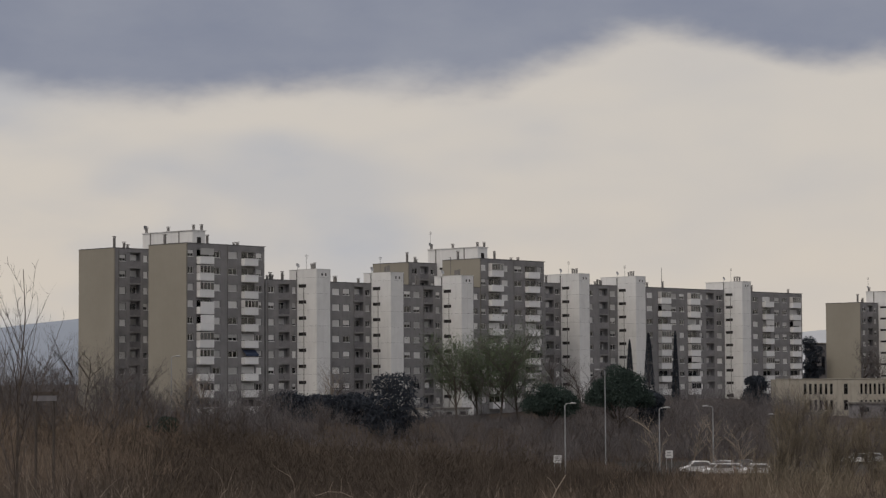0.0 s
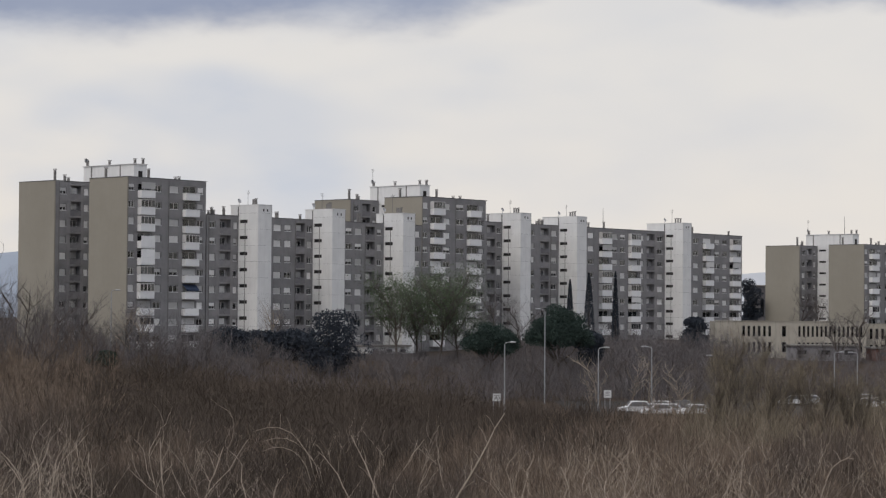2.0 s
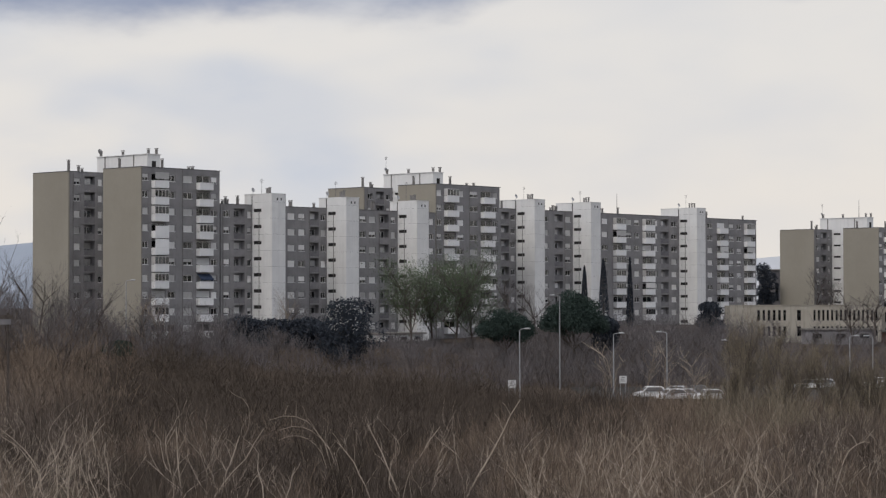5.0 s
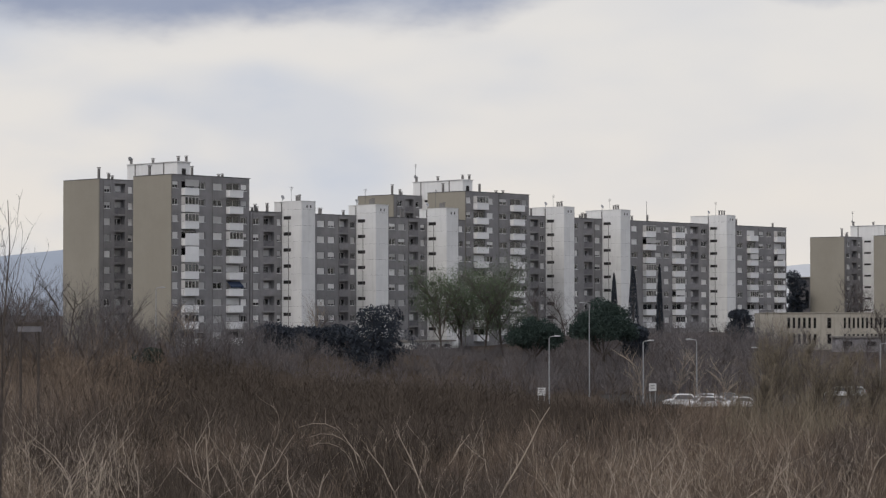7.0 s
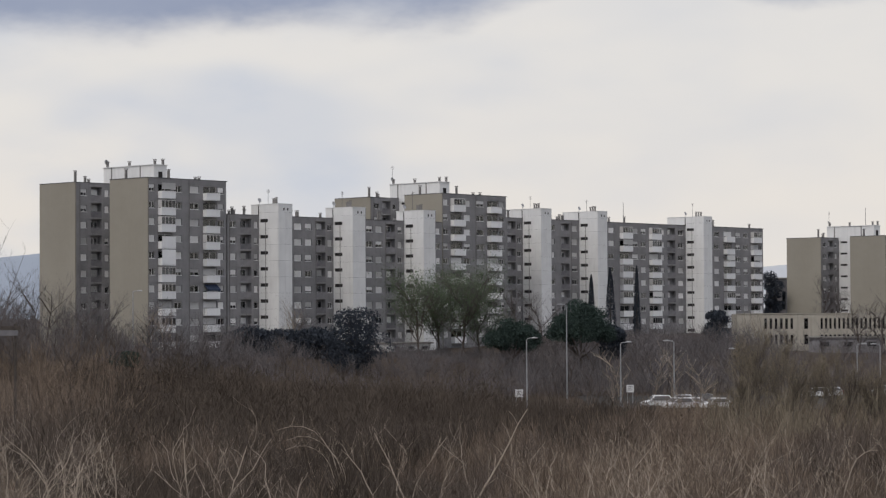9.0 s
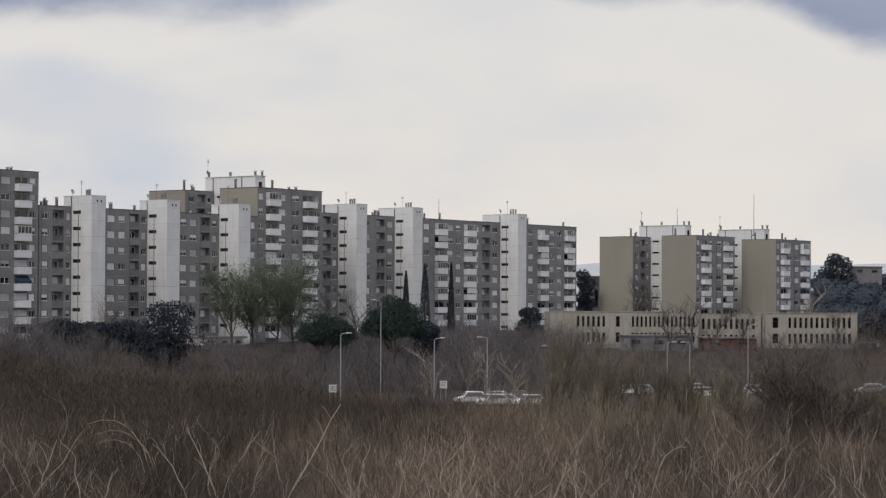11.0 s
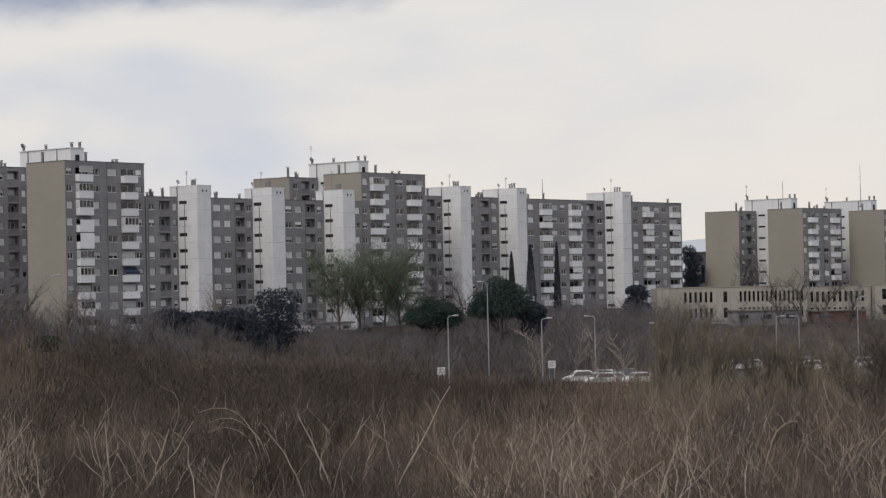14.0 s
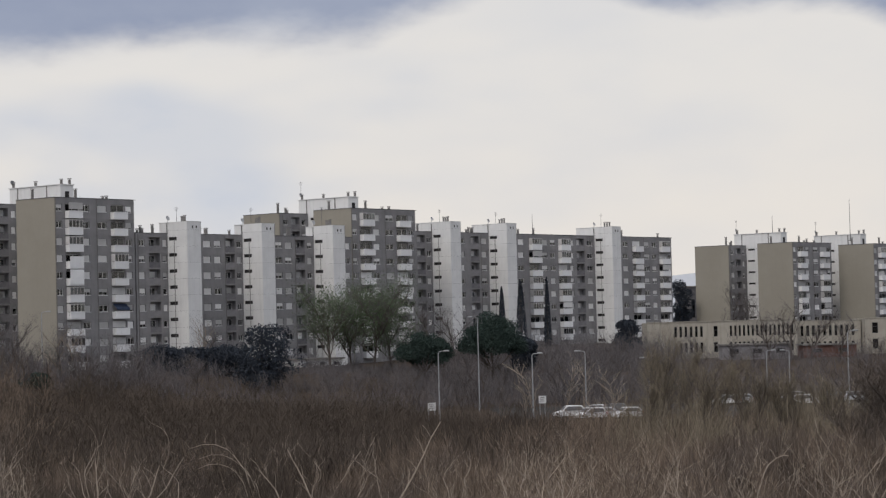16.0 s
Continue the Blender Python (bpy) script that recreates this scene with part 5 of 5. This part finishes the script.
slab("car_park", "grey asphalt car park", ASPHALT, 18, 150, 291, 342, 0.04)
slab("footpath", "pale gravel footpath across the plain", PATH, 55, 130, 228.5, 231.0, 0.05)
slab("verge", "mown green verge beside the path", GRASS, 76, 130, 234, 258, 0.04)
slab("footpath_strip", "pale concrete strip at the verge", PATH, 82, 130, 260, 263, 0.05)

PAINTS = {"white": ((0.62, 0.63, 0.63), (0.72, 0.72, 0.72)), "silver": ((0.36, 0.37, 0.38), (0.45, 0.46, 0.47)), "dark": ((0.03, 0.032, 0.036), (0.05, 0.05, 0.055)), "blue": ((0.03, 0.05, 0.10), (0.05, 0.07, 0.13)), "red": ((0.25, 0.03, 0.03), (0.32, 0.04, 0.04))}
PAINT = {k: material("car_paint_" + k, a, b, 1.0, 0.3, 0.0) for k, (a, b) in PAINTS.items()}


def car(x, y, turn, colour, seed, van=False):
    r = random.Random(seed)
    z = land(x, y) + 0.045
    word = "white delivery van" if van else {"white": "white hatchback", "silver": "silver grey hatchback", "dark": "black hatchback", "blue": "dark blue hatchback", "red": "dark red hatchback"}[colour]
    t = thing("van" if van else "car", pose(x, y, z, 0, 0, turn), word + " parked on the asphalt", "van" if van else "car", "parked cars")
    ln, wd, ht = (4.9, 1.9, 2.05) if van else (r.uniform(3.9, 4.4), 1.75, r.uniform(1.48, 1.68))
    k = ln / 4.2
    if van:
        prof = [(0.0, 0.35), (0.0, 0.85), (0.12, 1.05), (0.95, 1.2), (1.55, 1.95), (1.9, ht), (ln - 0.1, ht), (ln, 1.9), (ln, 0.35)]
        glass = [(1.12, 1.25), (1.6, 1.85), (2.3, 1.85), (2.3, 1.25)]
    else:
        prof = [(0.0, 0.3), (-0.02, 0.6), (0.1, 0.75), (0.95 * k, 0.95), (1.6 * k, ht - 0.06), (2.0 * k, ht), (3.65 * k, ht - 0.04), (4.1 * k, 1.02), (4.18 * k, 0.85), (4.2 * k, 0.3)]
        glass = [(1.15 * k, 0.98), (1.7 * k, ht - 0.13), (3.5 * k, ht - 0.13), (3.85 * k, 1.02)]
    s = Shape()

    def inset(p):
        return wd / 2 - (0.16 * smooth(0.95, ht, p[1])) - (0.06 if p[0] < 0.15 or p[0] > ln - 0.15 else 0.0)
    n = len(prof)
    a = [(p[0] - ln / 2, -inset(p), p[1]) for p in prof]
    b = [(p[0] - ln / 2, inset(p), p[1]) for p in prof]
    s.face(list(reversed(a)))
    s.face(b)
    for i in range(n):
        j = (i + 1) % n
        s.face([a[i], a[j], b[j], b[i]])
    body = part("body", s, PAINT[colour], t)
    me = body.data
    bm = bmesh.new()
    bm.from_mesh(me)
    bmesh.ops.remove_doubles(bm, verts=bm.verts, dist=0.001)
    bmesh.ops.bevel(bm, geom=list(bm.edges), offset=0.05, segments=1, affect="EDGES")
    bmesh.ops.recalc_face_normals(bm, faces=bm.faces)
    bm.to_mesh(me)
    bm.free()
    for side in (-1, 1):
        g = Shape()
        lo = [(p[0] - ln / 2, side * (inset(p) + 0.02), p[1]) for p in glass]
        hi = [(p[0] - ln / 2, side * (inset(p) - 0.03), p[1]) for p in glass]
        g.face(lo if side < 0 else list(reversed(lo)))
        for i in range(4):
            j = (i + 1) % 4
            g.face([lo[i], lo[j], hi[j], hi[i]])
        part("side_window", g, DARKSTEEL, t, "dark side window")
    ends = ((prof[3], prof[4]),) if van else ((prof[3], prof[4]), (prof[7], prof[6]))
    for p0, p1 in ends:
        e = Shape()
        q0 = tuple(p0[i] + (p1[i] - p0[i]) * 0.12 for i in (0, 1))
        q1 = tuple(p0[i] + (p1[i] - p0[i]) * 0.9 for i in (0, 1))
        off = -0.02 if p1[0] > p0[0] else 0.02
        w0, w1 = inset(q0) - 0.1, inset(q1) - 0.1
        e.face([(q0[0] - ln / 2 + off, -w0, q0[1] + 0.02), (q0[0] - ln / 2 + off, w0, q0[1] + 0.02), (q1[0] - ln / 2 + off, w1, q1[1] + 0.02), (q1[0] - ln / 2 + off, -w1, q1[1] + 0.02)])
        part("windscreen", e, DARKSTEEL, t, "dark windscreen")
    for wx in (0.78 * k, 3.4 * k):
        for side in (-1, 1):
            yy = side * (wd / 2 - 0.1)
            w = part("wheel", Shape().tube([(wx - ln / 2, yy - 0.1, 0.31), (wx - ln / 2, yy + 0.1, 0.31)], (0.31, 0.31), 14), TYRE, t)
            part("rim", Shape().tube([(wx - ln / 2, yy + side * 0.09, 0.31), (wx - ln / 2, yy + side * 0.115, 0.31)], (0.19, 0.17), 10), HUB, w)
    for side in (-1, 1):
        part("headlight", Shape().box(-ln / 2 - 0.03, -ln / 2 + 0.1, side * 0.62 - 0.14, side * 0.62 + 0.14, 0.62, 0.76), SIGNWHITE, t)
        part("tail_light", Shape().box(ln / 2 - 0.08, ln / 2 + 0.02, side * 0.68 - 0.1, side * 0.68 + 0.1, 0.7, 0.95), LAMPRED, t)


WEST_LOT = ((0.0890, 300, 8, "white"), (0.0985, 293, 25, "white"), (0.1070, 295, 165, "silver"), (0.1150, 293, 20, "white"), (0.1030, 303, 160, "silver"), (0.1120, 304, 170, "dark"),
        (0.1965, 322, 160, "white"), (0.2065, 326, 20, "dark"), (0.2160, 330, 15, "silver"), (0.1900, 335, 0, "silver"), (0.1600, 330, 0, "white"), (0.1660, 333, 0, "silver"))
EAST_LOT = ((0.3050, 318, 10, "silver"), (0.3105, 309, 15, "white"), (0.3180, 313, 20, "white"), (0.3230, 322, 165, "silver"), (0.3020, 330, 5, "dark"), (0.3140, 331, 0, "silver"),
        (0.3270, 316, 160, "white"), (0.3330, 307, 20, "silver"), (0.3420, 312, 15, "dark"), (0.3490, 305, 20, "white"), (0.3520, 322, 10, "white"), (0.3580, 311, 170, "silver"),
        (0.3640, 318, 15, "white"), (0.3710, 310, 20, "blue"), (0.2800, 326, 5, "dark"), (0.2880, 328, 170, "silver"), (0.3230, 306, 165, "dark"), (0.3400, 305, 165, "silver"),
        (0.3680, 307, 15, "white"), (0.2720, 336, 0, "silver"))
for i, (bearing, dist, turn, colour) in enumerate(WEST_LOT + EAST_LOT):
    x, y = along(bearing, dist)
    car(x, y, turn, colour, 500 + i)
x, y = along(0.3400, 330)
car(x, y, 8, "white", 540, True)


def street_lamp(bearing, dist, top, turn, arm=0.7):
    x, y = along(bearing, dist)
    g = land(x, y)
    h = top - g
    t = thing("street_lamp", pose(x, y, g, 0, 0, turn), "tall grey steel street lamp with one arm", "street lamp", "street lamps")
    part("pole", Shape().tube([(0, 0, -0.3), (0, 0, h * 0.5), (0, 0, h - 0.25), (0.12, 0, h - 0.05), (0.35, 0, h)], (0.11, 0.09, 0.07, 0.06, 0.055), 8), STEEL, t)
    part("arm", Shape().tube([(0.3, 0, h), (arm, 0, h + 0.04)], (0.055, 0.045), 6), STEEL, t)
    part("lamp_head", Shape().tube([(arm - 0.1, 0, h + 0.02), (arm + 0.15, 0, h + 0.06), (arm + 0.7, 0, h + 0.05), (arm + 0.8, 0, h + 0.03)], (0.05, 0.12, 0.1, 0.04), 8), STEEL, t, "grey lamp head")
    part("base_plate", Shape().box(-0.22, 0.22, -0.22, 0.22, 0, 0.06), CHIMNEY, t)


for bearing, dist, top, turn in ((0.0307, 294, 9.5, 0), (0.0487, 330, 14.0, 180), (0.0728, 300, 8.8, 0), (0.0967, 305, 8.9, 180), (-0.1460, 352, 16.6, 0), (0.1787, 340, 7.8, 0), (0.1890, 345, 7.7, 180),
                                 (0.2158, 300, 10.8, 0), (0.2975, 345, 6.2, 180), (0.3400, 335, 6.3, 180), (0.3485, 332, 6.3, 0), (0.1255, 350, 7.0, 180), (0.3200, 350, 6.0, 0)):
    street_lamp(bearing, dist, top, turn)


def sign(bearing, dist, top, w, h):
    x, y = along(bearing, dist)
    g = land(x, y)
    t = thing("sign_board", pose(x, y, g, 0, 0, 4), "square white sign board on two posts", "sign", "sign boards")
    board = part("board", Shape().box(-w / 2, w / 2, -0.05, 0.05, top - g - h, top - g), SIGNWHITE, t)
    for px in (-w / 2 + 0.15, w / 2 - 0.15):
        part("post", Shape().tube([(px, 0.1, -0.3), (px, 0.1, top - g)], (0.05, 0.05), 6), STEEL, t)
    for i in range(3):
        part("bar", Shape().box(-w * 0.3, w * (0.25 - 0.1 * (i % 2)), -0.062, -0.051, top - g - h * (0.3 + 0.22 * i), top - g - h * (0.2 + 0.22 * i)), RAIL, board)


sign(0.0272, 290, 2.9, 1.05, 1.0)
sign(0.0770, 300, 3.1, 1.0, 1.0)
sign(0.3160, 352, 6.8, 0.8, 0.9)


def pylon(bearing, dist, top):
    x, y = along(bearing, dist)
    g = land(x, y)
    t = thing("pole_frame", pose(x, y, g, 0, 0, 10), "dark twin-post timber frame with a crossbeam", "pole frame")
    h = top - g
    for px in (-0.75, 0.75):
        part("post", Shape().tube([(px, 0, -0.3), (px, 0, h)], (0.13, 0.11), 8), WOODPOST, t)
    part("crossbeam", Shape().box(-1.2, 1.2, -0.12, 0.12, h - 0.5, h - 0.2), WOODPOST, t)
    part("panel", Shape().box(-1.0, 1.0, -0.16, -0.122, h - 1.0, h - 0.55), RAIL, t)


pylon(-0.2030, 190, 12.2)


def shelter(bearing, dist, w, top):
    """A flat-roofed open shelter at the car park, with a white board in it."""
    x, y = along(bearing, dist)
    g = land(x, y)
    h = top - g
    t = thing("shelter", pose(x, y, g, 0, 0, 3), "grey flat-roofed open shelter at the car park", "shelter")
    part("roof", Shape().box(-w / 2, w / 2, -1.6, 1.6, h - 0.28, h), SIGNWHITE, t, "pale flat roof edge")
    part("back_wall", Shape().box(-w / 2 + 0.2, w / 2 - 0.2, 1.2, 1.35, 0, h - 0.28), RAIL, t, "grey back wall")
    for px in (-w / 2 + 0.3, 0.0, w / 2 - 0.3):
        part("post", Shape().tube([(px, -1.3, -0.2), (px, -1.3, h - 0.28)], (0.07, 0.07), 6), STEEL, t)
    part("board", Shape().box(-0.2, 2.2, 1.1, 1.19, 0.9, 2.3), SIGNWHITE, t, "white notice board")


shelter(0.3560, 338, 11.0, 4.0)
